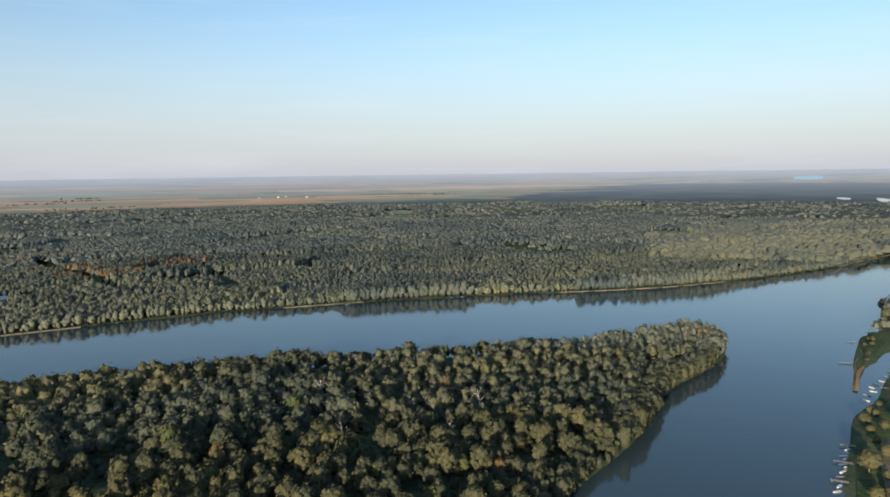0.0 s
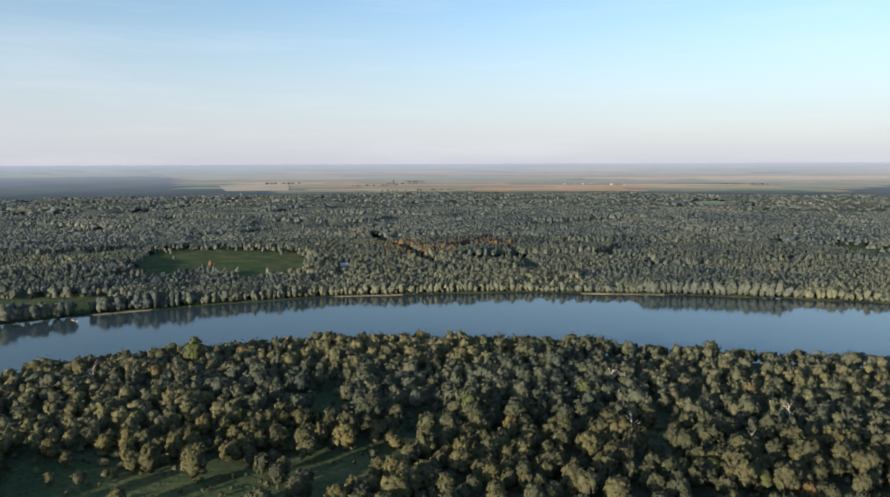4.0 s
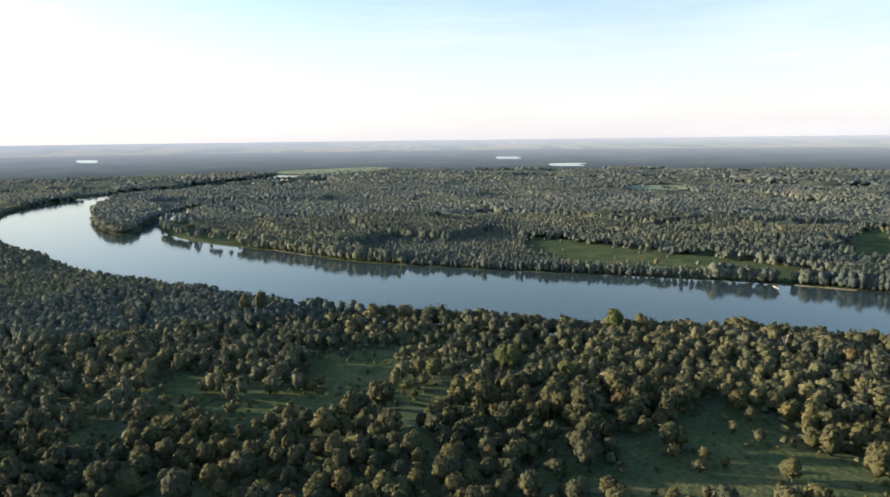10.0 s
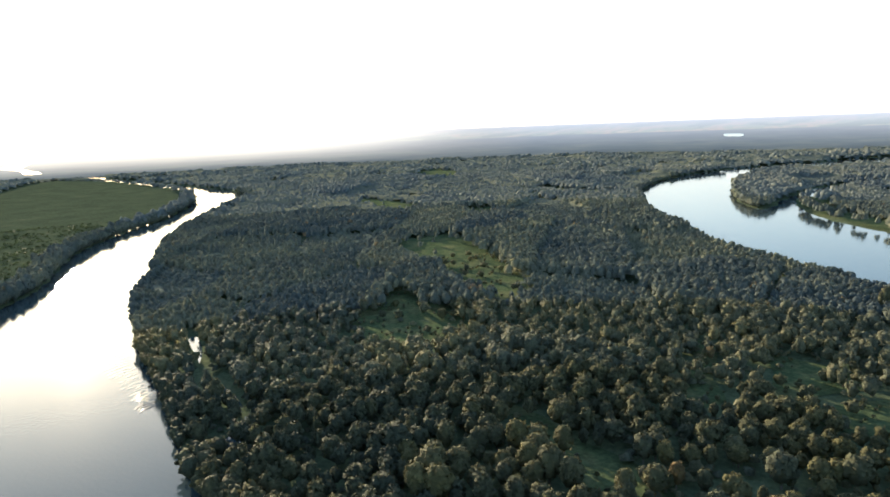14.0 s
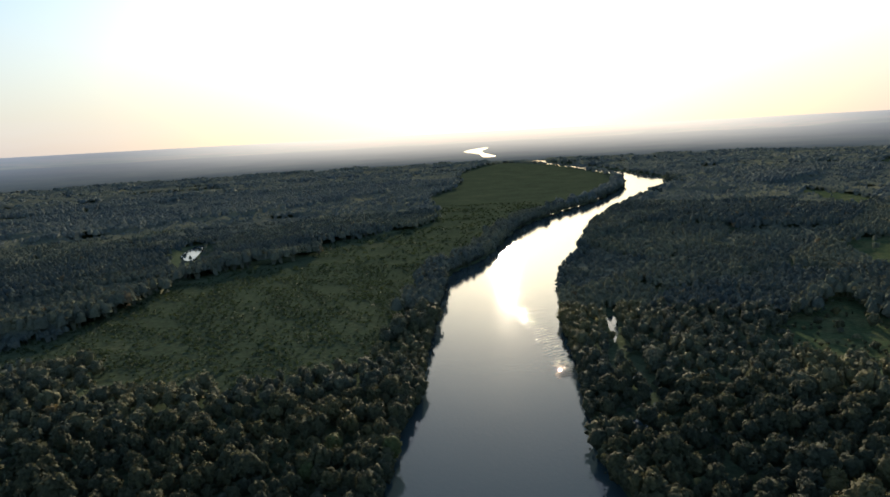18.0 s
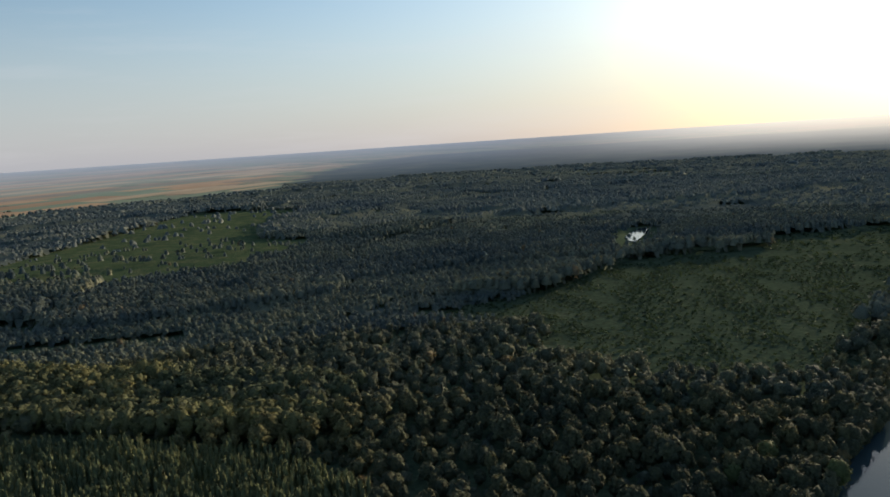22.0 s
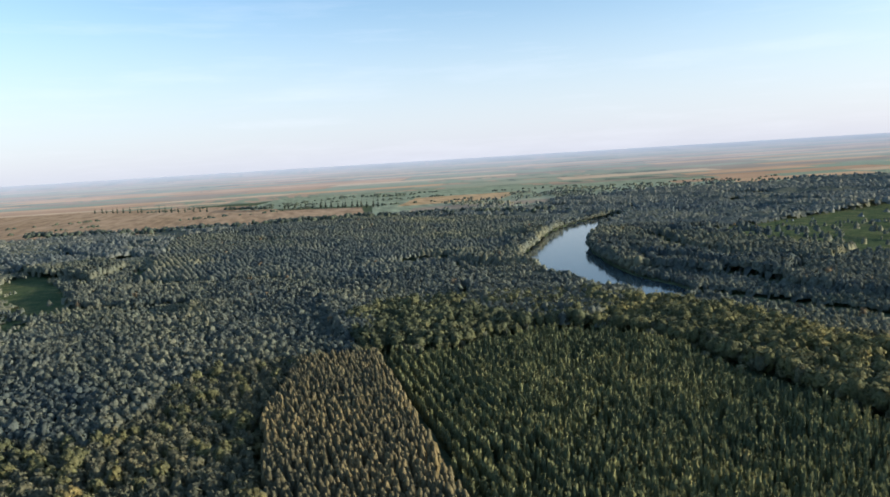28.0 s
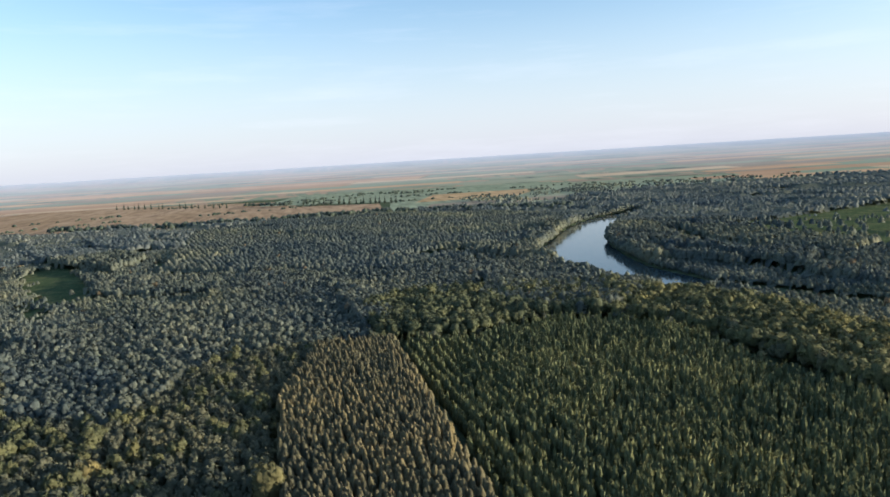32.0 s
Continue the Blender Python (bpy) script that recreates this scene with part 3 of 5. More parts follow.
def clumps(rng, shape, total, size):
    """Ragged leaf clumps over the boughs: three-cornered tufts, tilted about the outward direction."""
    w = np.array([s[1] ** 2 for s in shape])
    pick = rng.choice(len(shape), total, p=w / w.sum())
    c = np.array([s[0] for s in shape])[pick]
    r = np.array([(s[1], s[1], s[2]) for s in shape])[pick]
    d = rng.normal(size=(total, 3))
    d[:, 2] = np.where(rng.random(total) < 0.8, np.abs(d[:, 2]), d[:, 2])
    d /= np.linalg.norm(d, axis=1)[:, None]
    at = c + d * r * rng.uniform(0.80, 1.18, (total, 1))
    nrm = d + rng.normal(size=(total, 3)) * 0.45
    nrm /= np.linalg.norm(nrm, axis=1)[:, None]
    t1 = np.cross(nrm, rng.normal(size=(total, 3)))
    t1 /= np.linalg.norm(t1, axis=1)[:, None]
    t2 = np.cross(nrm, t1)
    s = size * rng.uniform(0.55, 1.35, (total, 1))
    v = np.stack([at + s * t1, at + s * (-0.5 * t1 + 0.87 * t2), at + s * (-0.5 * t1 - 0.87 * t2) + 0.25 * s * nrm], 1)
    return v.reshape(-1, 3), np.arange(total * 3).reshape(-1, 3)


def finer(v, f):
    """Each face of a ball cut in four."""
    key, vs, fs = {}, [tuple(p) for p in v], []
    for a, b, c in f:
        m = []
        for i, j in ((a, b), (b, c), (c, a)):
            k = (min(i, j), max(i, j))
            if k not in key:
                q = (v[i] + v[j]) / 2
                key[k] = len(vs)
                vs.append(tuple(q / np.linalg.norm(q)))
            m.append(key[k])
        fs += [(a, m[0], m[2]), (b, m[1], m[0]), (c, m[2], m[1]), tuple(m)]
    return np.array(vs), np.array(fs)


BALL_V, BALL_F = finer(ICO_V, ICO_F)


def crown_template(rng, count, total, size, width=0.36, slim=False, fine=False, foot=0.30):
    """Boughs as knobbly masses with ragged leaf clumps standing out of them."""
    shape = lobes(rng, count, width, slim, foot)
    pieces = [clumps(rng, shape, total, size)] if total else []
    bv, bf = (BALL_V, BALL_F) if fine else (ICO_V, ICO_F)
    for c, a, b in shape:
        v = bv * np.array((a, a, b)) * rng.uniform(0.56, 0.92, (len(bv), 1)) + np.array(c)
        pieces.append((v, bf))
    return join_arrays(pieces)


def dome_template(rng, sides, width, ragged=0.25, slim=False):
    """A distant crown: an uneven dome."""
    rings = [(0.48, 1.0), (0.82, 0.66 if not slim else 0.5)]
    v, n = [], sides
    for h, w in rings:
        for k in range(n):
            a = (k + rng.uniform(-0.3, 0.3)) / n * 2 * math.pi
            rr = width * w * rng.uniform(1 - ragged, 1 + ragged)
            v.append((math.cos(a) * rr, math.sin(a) * rr, h * rng.uniform(0.88, 1.10)))
    v.append((rng.uniform(-0.1, 0.1), rng.uniform(-0.1, 0.1), 1.0))
    f = []
    for k in range(n):
        a, b = k, (k + 1) % n
        f += [(a, b, n + b), (a, n + b, n + a), (n + a, n + b, 2 * n)]
    return np.array(v), np.array(f)


OCT_V = np.array([(1, 0, 0), (0, 1, 0), (-1, 0, 0), (0, -1, 0), (0, 0, 1), (0, 0, -1)], float)
OCT_F = np.array([(0, 1, 4), (1, 2, 4), (2, 3, 4), (3, 0, 4), (1, 0, 5), (2, 1, 5), (3, 2, 5), (0, 3, 5)])


def leaf_normals(v, f, round_share=0.42, flat=0.0):
    """Foliage catches the light as one rounded mass with a softer share of each bough's and tuft's own slope."""
    own = np.zeros_like(v)
    face = np.cross(v[f[:, 1]] - v[f[:, 0]], v[f[:, 2]] - v[f[:, 0]])
    for k in range(3):
        np.add.at(own, f[:, k], face)
    own /= np.maximum(np.linalg.norm(own, axis=1), 1e-9)[:, None]
    wide = max(np.hypot(v[:, 0], v[:, 1]).max(), 1e-3)
    out = v * np.array((1 / wide, 1 / wide, 0)) + np.stack([0 * v[:, 0], 0 * v[:, 0], (v[:, 2] - 0.46) / 0.5], -1)
    out /= np.maximum(np.linalg.norm(out, axis=1), 1e-9)[:, None]
    own = np.where((own * out).sum(1)[:, None] < 0, -own, own)
    n = own * (1 - round_share) + out * round_share
    n[:, 2] += flat
    return n / np.maximum(np.linalg.norm(n, axis=1), 1e-9)[:, None]


def puff_template(rng, width, bumps, body="ball", tufts=0, size=0.05, foot=0.16):
    """A rounded crown 1 high: one body with bulging boughs standing out of its sides and top, and a few ragged tufts."""
    mid, half = (foot + 0.90) / 2, (0.90 - foot) / 2
    pieces = []
    if body == "dome":
        v, f = dome_template(rng, 5, width * 0.86, 0.16)
        pieces.append((v * np.array((1, 1, 0.92)), f))
    else:
        bv, bf = (BALL_V, BALL_F) if body == "ball" else (ICO_V, ICO_F)
        w = np.where(bv[:, 2:3] > 0, 1.0, 0.9)
        pieces.append((bv * np.array((width * 0.82, width * 0.82, half)) * w * rng.uniform(0.84, 1.10, (len(bv), 1)) + np.array((0, 0, mid)), bf))
    shape = [((0, 0, mid), width * 0.85, half)]
    for k in range(bumps):
        up = 0.92 - 1.25 * (k + rng.uniform(0, 0.8)) / max(bumps, 2)
        a = k * 2.4 + rng.uniform(-0.5, 0.5)
        side = math.sqrt(max(0.0, 1 - up * up))
        c = np.array((math.cos(a) * side * width * 0.72, math.sin(a) * side * width * 0.72, mid + up * half * 0.86))
        r = width * (rng.uniform(0.38, 0.62) if bumps < 4 else rng.uniform(0.18, 0.36))
        kv, kf = (OCT_V * 1.22, OCT_F) if 8 < bumps < 15 else (ICO_V, ICO_F)
        twist = rng.uniform(0, 1.5)
        kv = np.stack([kv[:, 0] * math.cos(twist) - kv[:, 1] * math.sin(twist), kv[:, 0] * math.sin(twist) + kv[:, 1] * math.cos(twist), kv[:, 2]], -1)
        pieces.append((kv * np.array((r, r, r * rng.uniform(0.9, 1.45))) * rng.uniform(0.80, 1.14, (len(kv), 1)) + c, kf))
        shape.append((tuple(c), r, r))
    if tufts:
        pieces.append(clumps(rng, shape, tufts, size))
    return join_arrays(pieces)


def waves(x, y, size, seed):
    """A smooth drifting value between -1 and 1 over the plan."""
    r = np.random.default_rng(seed)
    out = 0
    for k in range(7):
        a, p = r.uniform(0, 2 * np.pi), r.uniform(0, 2 * np.pi)
        f = 2 * np.pi / (size * r.uniform(0.6, 1.6))
        out = out + np.sin((x * math.cos(a) + y * math.sin(a)) * f + p)
    return out / 3.2


DRY_SPOTS = [(-381, 757, 45), (-338, 851, 50), (-528, 582, 28), (-564, 942, 60), (-450, 820, 40)]


def stand(name, templates, x, y, z, height, spread, mat, label, category, rng, flat=0.0):
    """Many trees as one object: each takes one of the crown shapes, turned and scaled."""
    kind = rng.integers(0, len(templates), len(x))
    turn = rng.uniform(0, 2 * np.pi, len(x))
    tone = np.clip(rng.random(len(x)) * (0.46 if mat in (M_WILLOW, M_INNER) else 0.26) + 0.12 * waves(x, y, 90, 5) + 0.56 * stands(x, y)[1] - 0.08, 0, 0.85)
    tone = np.where(rng.random(len(x)) < 0.004, 0.96, tone)
    for cx, cy, cr in DRY_SPOTS:
        tone = np.where((np.hypot(x - cx, y - cy) < cr) & (rng.random(len(x)) < 0.6), 1.0, tone)
    pieces, tones, slopes = [], [], []
    for k, (tv, tf) in enumerate(templates):
        s = np.flatnonzero(kind == k)
        if not len(s):
            continue
        ca, sa = np.cos(turn[s])[:, None], np.sin(turn[s])[:, None]
        w = (height[s] * spread[s])[:, None]
        vx = (tv[:, 0] * ca - tv[:, 1] * sa) * w + x[s][:, None]
        vy = (tv[:, 0] * sa + tv[:, 1] * ca) * w + y[s][:, None]
        vz = tv[:, 2] * height[s][:, None] + (z if np.ndim(z) == 0 else z[s])
        v = np.stack([vx, vy, vz], -1).reshape(-1, 3)
        f = (tf[None] + (np.arange(len(s)) * len(tv))[:, None, None]).reshape(-1, 3)
        pieces.append((v, f))
        tones.append(np.repeat(tone[s], len(tv)))
        tn = leaf_normals(tv, tf, 0.42, flat)
        slopes.append(np.stack([tn[:, 0] * ca - tn[:, 1] * sa, tn[:, 0] * sa + tn[:, 1] * ca, tn[:, 2] + 0 * ca], -1).reshape(-1, 3))
    v, f = join_arrays(pieces)
    ob = new(name, raw_mesh(name, v, f, [mat], True, np.concatenate(tones), np.concatenate(slopes)))
    return tagged(ob, label, category, kind="stuff")


def scatter(r0, r1, spacing, rng):
    """Spots between two distances, on a jittered grid."""
    n = int(r1 / spacing / 0.9) + 1
    i, j = np.meshgrid(np.arange(-n, n + 1), np.arange(-n, n + 1))
    x = (i + (j % 2) * 0.5).ravel() * spacing + rng.uniform(-0.45, 0.45, i.size) * spacing
    y = j.ravel() * spacing * 0.9 + rng.uniform(-0.45, 0.45, i.size) * spacing
    r = np.hypot(x, y)
    keep = (r >= r0) & (r < r1)
    return x[keep], y[keep]


# narrow channels and lanes through the woods: half width, then corners
LANES = [
    (11, [(753, -438), (652, -409), (579, -405), (520, -440)]), (10, [(643, -344), (582, -356), (527, -367), (460, -372)]),
    (11, [(550, -288), (484, -290), (449, -306), (411, -322), (374, -337), (320, -360)]), (8, [(1260, 295), (1076, 152), (875, 81), (772, 41)]),
    (5, [(590, 140), (621, 111), (643, 76), (686, 46), (729, 6)]), (8, [(-466, 356), (-478, 378), (-490, 398)]),
    (10, [(-530, 903), (-415, 777), (-313, 664)]), (6, [(-274, 799), (-210, 700)]),
    (5, [(390, -72), (377, -92), (393, -118), (399, -157), (381, -189), (340, -206), (290, -209), (200, -217)]), (7, [(-406, 632), (-396, 612), (-380, 585)]),
]
SHORE_LAND = np.array([(95, 100), (140, 233), (196, 331), (205, 349), (238, 401), (284, 475), (305, 472), (330, 475), (345, 500), (420, 480), (300, 130)], float)


def open_land(x, y, rng):
    """True where no wood grows: clearings, marsh, lanes."""
    no = np.zeros(len(x), bool)
    # a fringe on the side of the river arm is kept free as well: only low growth there
    fringe = [m * 0.955 for m in MEADOWS if np.hypot(*m.mean(0)) < 1000 and m[0, 0] > -1000] + [OXBOW * 0.975] + [w * 0.94 for w in (POND, *BACKWATERS[2:4], *FAR_MEADOWS)] + BACKWATERS + FAR_MEADOWS
    fringe.append(np.array([(78, -862), (80, -690), (58, -672), (28, -690), (22, -866)], float))
    for m in MEADOWS + [MARSH] + fringe:
        near = np.flatnonzero((x > m[:, 0].min() - 5) & (x < m[:, 0].max() + 5) & (y > m[:, 1].min() - 5) & (y < m[:, 1].max() + 5))
        if len(near):
            d = edge_distance(m, x[near], y[near])
            d = d + 7 * waves(x[near], y[near], 24, 61)
            keep_tree = np.where(d > 8, 0.10, np.where(d > 0, 0.4, 1.0))
            if np.hypot(*m.mean(0)) > 900:
                keep_tree = np.where((d > 6) & (waves(x[near], y[near] * 2.5, 150, 62) < 0.85), 0.035, 0.3 + 0.7 * (d < 0))
            if m is MARSH:
                keep_tree = np.where(d > 4, 0.0, np.where(d > 0, 0.3, 1.0))
            no[near] |= rng.random(len(near)) > keep_tree
    for half, line in LANES:
        line = curve_through(line, 15)
        best = np.full(len(x), 1e9)
        for (x0, y0), (x1, y1) in zip(line[:-1], line[1:]):
            dx, dy = x1 - x0, y1 - y0
            t = np.clip(((x - x0) * dx + (y - y0) * dy) / (dx * dx + dy * dy), 0, 1)
            best = np.minimum(best, (x - x0 - t * dx) ** 2 + (y - y0 - t * dy) ** 2)
        no |= best < half**2
    return no | inside(SHORE_LAND, x, y)


def planted(x, y):
    return inside(YOUNG, x, y) | inside(OLDER, x, y) | inside(CLOSE_WOOD, x, y) | inside(PALE_ROWS, x, y) | inside(FAR_ROWS, x, y) | inside(ROWS_GROUND, x, y) | ((x > 100) & (x < 405) & (y < -40) & (y > -60))


def woodland(x, y, rng, shore=0.6, thin=0.0):
    r = np.hypot(x, y)
    keep = (r < woods_reach(x, y) * rng.uniform(0.98, 1.02, len(x))) & ~planted(x, y)
    az = np.degrees(np.arctan2(-x, y))
    keep &= (r < 430) | (az > -36) | (az < -69) | (rng.random(len(x)) < 0.3)
    _, _, kind, edge = stands(x, y)
    keep &= (r < 430) | (edge > 0.04) | (kind < 0.45)
    clear = (kind < 0.0) & (r > 950)
    if clear.any():
        clear[clear] = water_depth(x[clear], y[clear]) < -40
    keep &= ~clear
    keep &= waves(x, y, 60, 3) * 0.8 + rng.uniform(-0.5, 0.5, len(x)) > -0.95 + thin
    x, y = x[keep], y[keep]
    keep = ~open_land(x, y, rng)
    x, y = x[keep], y[keep]
    keep = water_depth(x, y) < -shore
    return x[keep], y[keep]


def mixed_heights(x, y, rng):
    """Scrub, middling trees and a few tall ones, in drifts."""
    u = rng.random(len(x)) + 0.12 * waves(x, y, 70, 9)
    h = np.where(u < 0.22, rng.uniform(4.5, 8, len(x)), np.where(u < 0.86, rng.uniform(8.5, 13, len(x)), rng.uniform(13, 17.5, len(x))))
    return h


def stands(x, y):
    """The patchwork of the woods: for each spot three steady values between 0 and 1 of the stand it belongs to, and how far its edge is."""
    a = radians(32)
    u, v = (x * math.cos(a) + y * math.sin(a)) / 190.0, (-x * math.sin(a) + y * math.cos(a)) / 85.0
    iu, iv = np.floor(u).astype(int), np.floor(v).astype(int)
    best, second, who = np.full(len(x), 1e9), np.full(len(x), 1e9), np.zeros(len(x), int)
    h = lambda p, q, k: np.modf(np.abs(np.sin(p * 127.1 + q * 311.7 + k * 74.7) * 43758.5453))[0]
    for di in (-1, 0, 1):
        for dj in (-1, 0, 1):
            p, q = iu + di, iv + dj
            d = (u - p - h(p, q, 1)) ** 2 + (v - q - h(p, q, 2)) ** 2
            near = d < best
            second = np.where(near, best, np.minimum(second, d))
            best = np.where(near, d, best)
            who = np.where(near, p * 10007 + q, who)
    return [h(who, who * 0 + k, 3) for k in (5, 9, 13)] + [np.sqrt(second) - np.sqrt(best)]


def canopy_heights(x, y, rng):
    """A closed canopy: trees of a neighbourhood nearly level, rising and falling from stand to stand."""
    step = (stands(x, y)[0] - 0.5) * 9
    return np.clip(10.5 + step + 0.9 * waves(x, y, 45, 13) + rng.normal(0, 0.7, len(x)), 5.5, 17)


BROAD = [puff_template(RNG, 0.27 + 0.03 * (k % 4), 14, "ico", 110, 0.058) for k in range(12)]
BROAD_LESS = [puff_template(RNG, 0.27 + 0.03 * (k % 4), 4, "ico", 44, 0.070) for k in range(12)]
BROAD_BANK = [puff_template(RNG, 0.34, 5, "ico", 30, 0.06, 0.03) for _ in range(8)]
BROAD_HALF = [puff_template(RNG, 0.31 + 0.03 * (k % 3), 1, "ico", 18, 0.10, 0.05) for k in range(12)]
BROAD_SHORE = [puff_template(RNG, 0.28 + 0.05 * (k % 3), 2, "ico", 16, 0.09, 0.0) for k in range(9)]
BROAD_SMALL = [puff_template(RNG, 0.33 + 0.03 * (k % 3), 0, "dome", 14, 0.10) for k in range(12)]
BROAD_MID = [join_arrays([dome_template(RNG, 4, 0.31, 0.2), clumps(RNG, [((0, 0, 0.6), 0.31, 0.34)], 5, 0.12)]) for k in range(12)]
BROAD_PLAIN = [dome_template(RNG, 3, 0.44, 0.25) for _ in range(10)]
BROAD_FAR = [dome_template(RNG, 4, 0.44, 0.25) for _ in range(10)]

near_x, near_y = scatter(176, 300, 7.4, RNG)
near_x, near_y = woodland(near_x, near_y, RNG)
near_h = 0.65 * mixed_heights(near_x, near_y, RNG) + 0.35 * canopy_heights(near_x, near_y, RNG)
# the nearest well-grown trees of the island stand as single trees, the rest as one wood
near_az = np.degrees(np.arctan2(-near_x, near_y))
near_r = np.hypot(near_x, near_y)
single = np.flatnonzero((near_h > 7) & (near_az > -20) & (near_az < 135) & (near_r > 192))
single = single[np.argsort(near_r[single])][:290]
rest = np.setdiff1d(np.arange(len(near_x)), single)
stand("near_woodland", BROAD, near_x[rest], near_y[rest], 0.6, near_h[rest], RNG.uniform(0.75, 1.2, len(rest)), M_WILLOW, "dense natural willow and poplar woodland, olive green", "trees", RNG)
x, y = scatter(300, 430, 7.3, RNG)
x, y = woodland(x, y, RNG)
stand("inner_woodland", BROAD_LESS, x, y, 0.6, 0.5 * mixed_heights(x, y, RNG) + 0.5 * canopy_heights(x, y, RNG), RNG.uniform(0.8, 1.2, len(x)), M_INNER, "willow woodland along the river, grey-green tops", "trees", RNG)
# the shrub layer that fills the woods between the crowns
ux, uy, uf = ring_grid(432.0, 2490.0, 1.0125, 820)
ux, uy = ux + RNG.uniform(-1.5, 1.5, len(ux)), uy + RNG.uniform(-1.5, 1.5, len(uy))
wooded = (np.hypot(ux, uy) < woods_reach(ux, uy) * 0.99) & ~planted(ux, uy) & ~open_land(ux, uy, RNG)
_, shade, kind, edge = stands(ux, uy)
wooded &= (edge > 0.05) | (kind < 0.45)
wooded[wooded] = water_depth(ux[wooded], uy[wooded]) < -7
uz = np.where(wooded, 0.6 + canopy_heights(ux, uy, RNG) * (RNG.uniform(0.36, 0.64, len(ux)) + 0.24 * np.clip((np.hypot(ux, uy) - 650) / 350, 0, 1)), -3.2)
uf = uf[wooded[uf].sum(1) >= 3]
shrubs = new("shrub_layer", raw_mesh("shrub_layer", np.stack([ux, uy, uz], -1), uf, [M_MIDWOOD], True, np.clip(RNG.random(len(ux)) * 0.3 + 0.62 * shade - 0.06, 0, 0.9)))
tagged(shrubs, "grey-green undergrowth filling the woods between the crowns", "plants", kind="stuff")
x, y = scatter(430, 680, 5.3, RNG)
x, y = woodland(x, y, RNG)
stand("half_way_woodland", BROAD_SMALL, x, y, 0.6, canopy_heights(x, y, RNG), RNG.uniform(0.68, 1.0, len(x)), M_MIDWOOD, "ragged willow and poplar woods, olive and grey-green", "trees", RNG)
x, y = scatter(680, 1000, 5.9, RNG)
x, y = woodland(x, y, RNG)
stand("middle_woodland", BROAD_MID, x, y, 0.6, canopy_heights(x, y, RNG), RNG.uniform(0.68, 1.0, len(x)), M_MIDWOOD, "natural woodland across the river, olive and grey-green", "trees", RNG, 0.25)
# from here out the leaf colour itself carries the haze
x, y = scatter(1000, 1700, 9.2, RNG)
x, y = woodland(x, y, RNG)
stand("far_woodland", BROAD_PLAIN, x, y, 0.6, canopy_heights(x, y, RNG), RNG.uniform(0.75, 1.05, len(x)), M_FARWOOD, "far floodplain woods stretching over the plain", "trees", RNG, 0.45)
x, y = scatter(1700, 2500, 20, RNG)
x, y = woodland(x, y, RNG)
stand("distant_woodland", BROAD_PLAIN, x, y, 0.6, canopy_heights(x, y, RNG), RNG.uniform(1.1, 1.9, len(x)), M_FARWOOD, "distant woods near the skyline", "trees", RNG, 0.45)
x, y = scatter(0, 176, 9.5, RNG)
x, y = woodland(x, y, RNG)
stand("bank_woodland", BROAD_MID, x, y, 0.6, mixed_heights(x, y, RNG), RNG.uniform(0.9, 1.3, len(x)), M_WILLOW, "willows on the banks of the side arm", "trees", RNG)


def rows_in(poly, along, across, heading, jitter, rng):
    a = radians(heading)
    n = 200
    i, j = np.meshgrid(np.arange(-n, n), np.arange(-n, n))
    u, v = i.ravel() * along, j.ravel() * across
    x = poly[:, 0].mean() + u * math.cos(a) - v * math.sin(a) + rng.normal(0, jitter, i.size)
    y = poly[:, 1].mean() + u * math.sin(a) + v * math.cos(a) + rng.normal(0, jitter, i.size)
    k = inside(poly, x, y)
    return x[k], y[k]


def spire_template(rng, width, tufts, size):
    """A slim young poplar: a ragged column narrowing to a leader, with upswept tufts."""
    v, f, n = [], [], 5
    for h, w in ((0.06, 0.55), (0.35, 1.0), (0.7, 0.62)):
        for k in range(n):
            a = (k + rng.uniform(-0.25, 0.25)) / n * 2 * math.pi
            rr = width * w * rng.uniform(0.65, 1.05)
            v.append((math.cos(a) * rr, math.sin(a) * rr, h * rng.uniform(0.94, 1.06)))
    v.append((0, 0, 1.0))
    for r in range(2):
        for k in range(n):
            a, b2 = r * n + k, r * n + (k + 1) % n
            f += [(a, b2, b2 + n), (a, b2 + n, a + n)]
    f += [(2 * n + k, 2 * n + (k + 1) % n, 3 * n) for k in range(n)]
    tv = []
    for k in range(tufts):
        h = rng.uniform(0.12, 0.92)
        a = rng.uniform(0, 6.28)
        rr = width * (1.15 - h) * rng.uniform(0.8, 1.2)
        p = np.array((math.cos(a) * rr, math.sin(a) * rr, h))
        side = np.array((-math.sin(a), math.cos(a), 0)) * size * 0.5
        tv += [p - side, p + side, p + np.array((math.cos(a) * size * 0.3, math.sin(a) * size * 0.3, size * 1.5))]
    return join_arrays([(np.array(v), np.array(f)), (np.array(tv), np.arange(len(tv)).reshape(-1, 3))])


SPIRE = [spire_template(RNG, 0.15, 20, 0.12) for _ in range(6)]
x, y = rows_in(YOUNG, 2.5, 4.8, 2.0, 0.28, RNG)
k = RNG.random(len(x)) > 0.05
x, y = x[k], y[k]
stand("young_poplar_plantation", SPIRE, x, y, 0.8, RNG.uniform(7.5, 11, len(x)) + 0.8 * waves(x, y, 80, 2), RNG.uniform(0.85, 1.15, len(x)), M_POPLAR, "young slim poplars planted in straight rows", "trees", RNG)


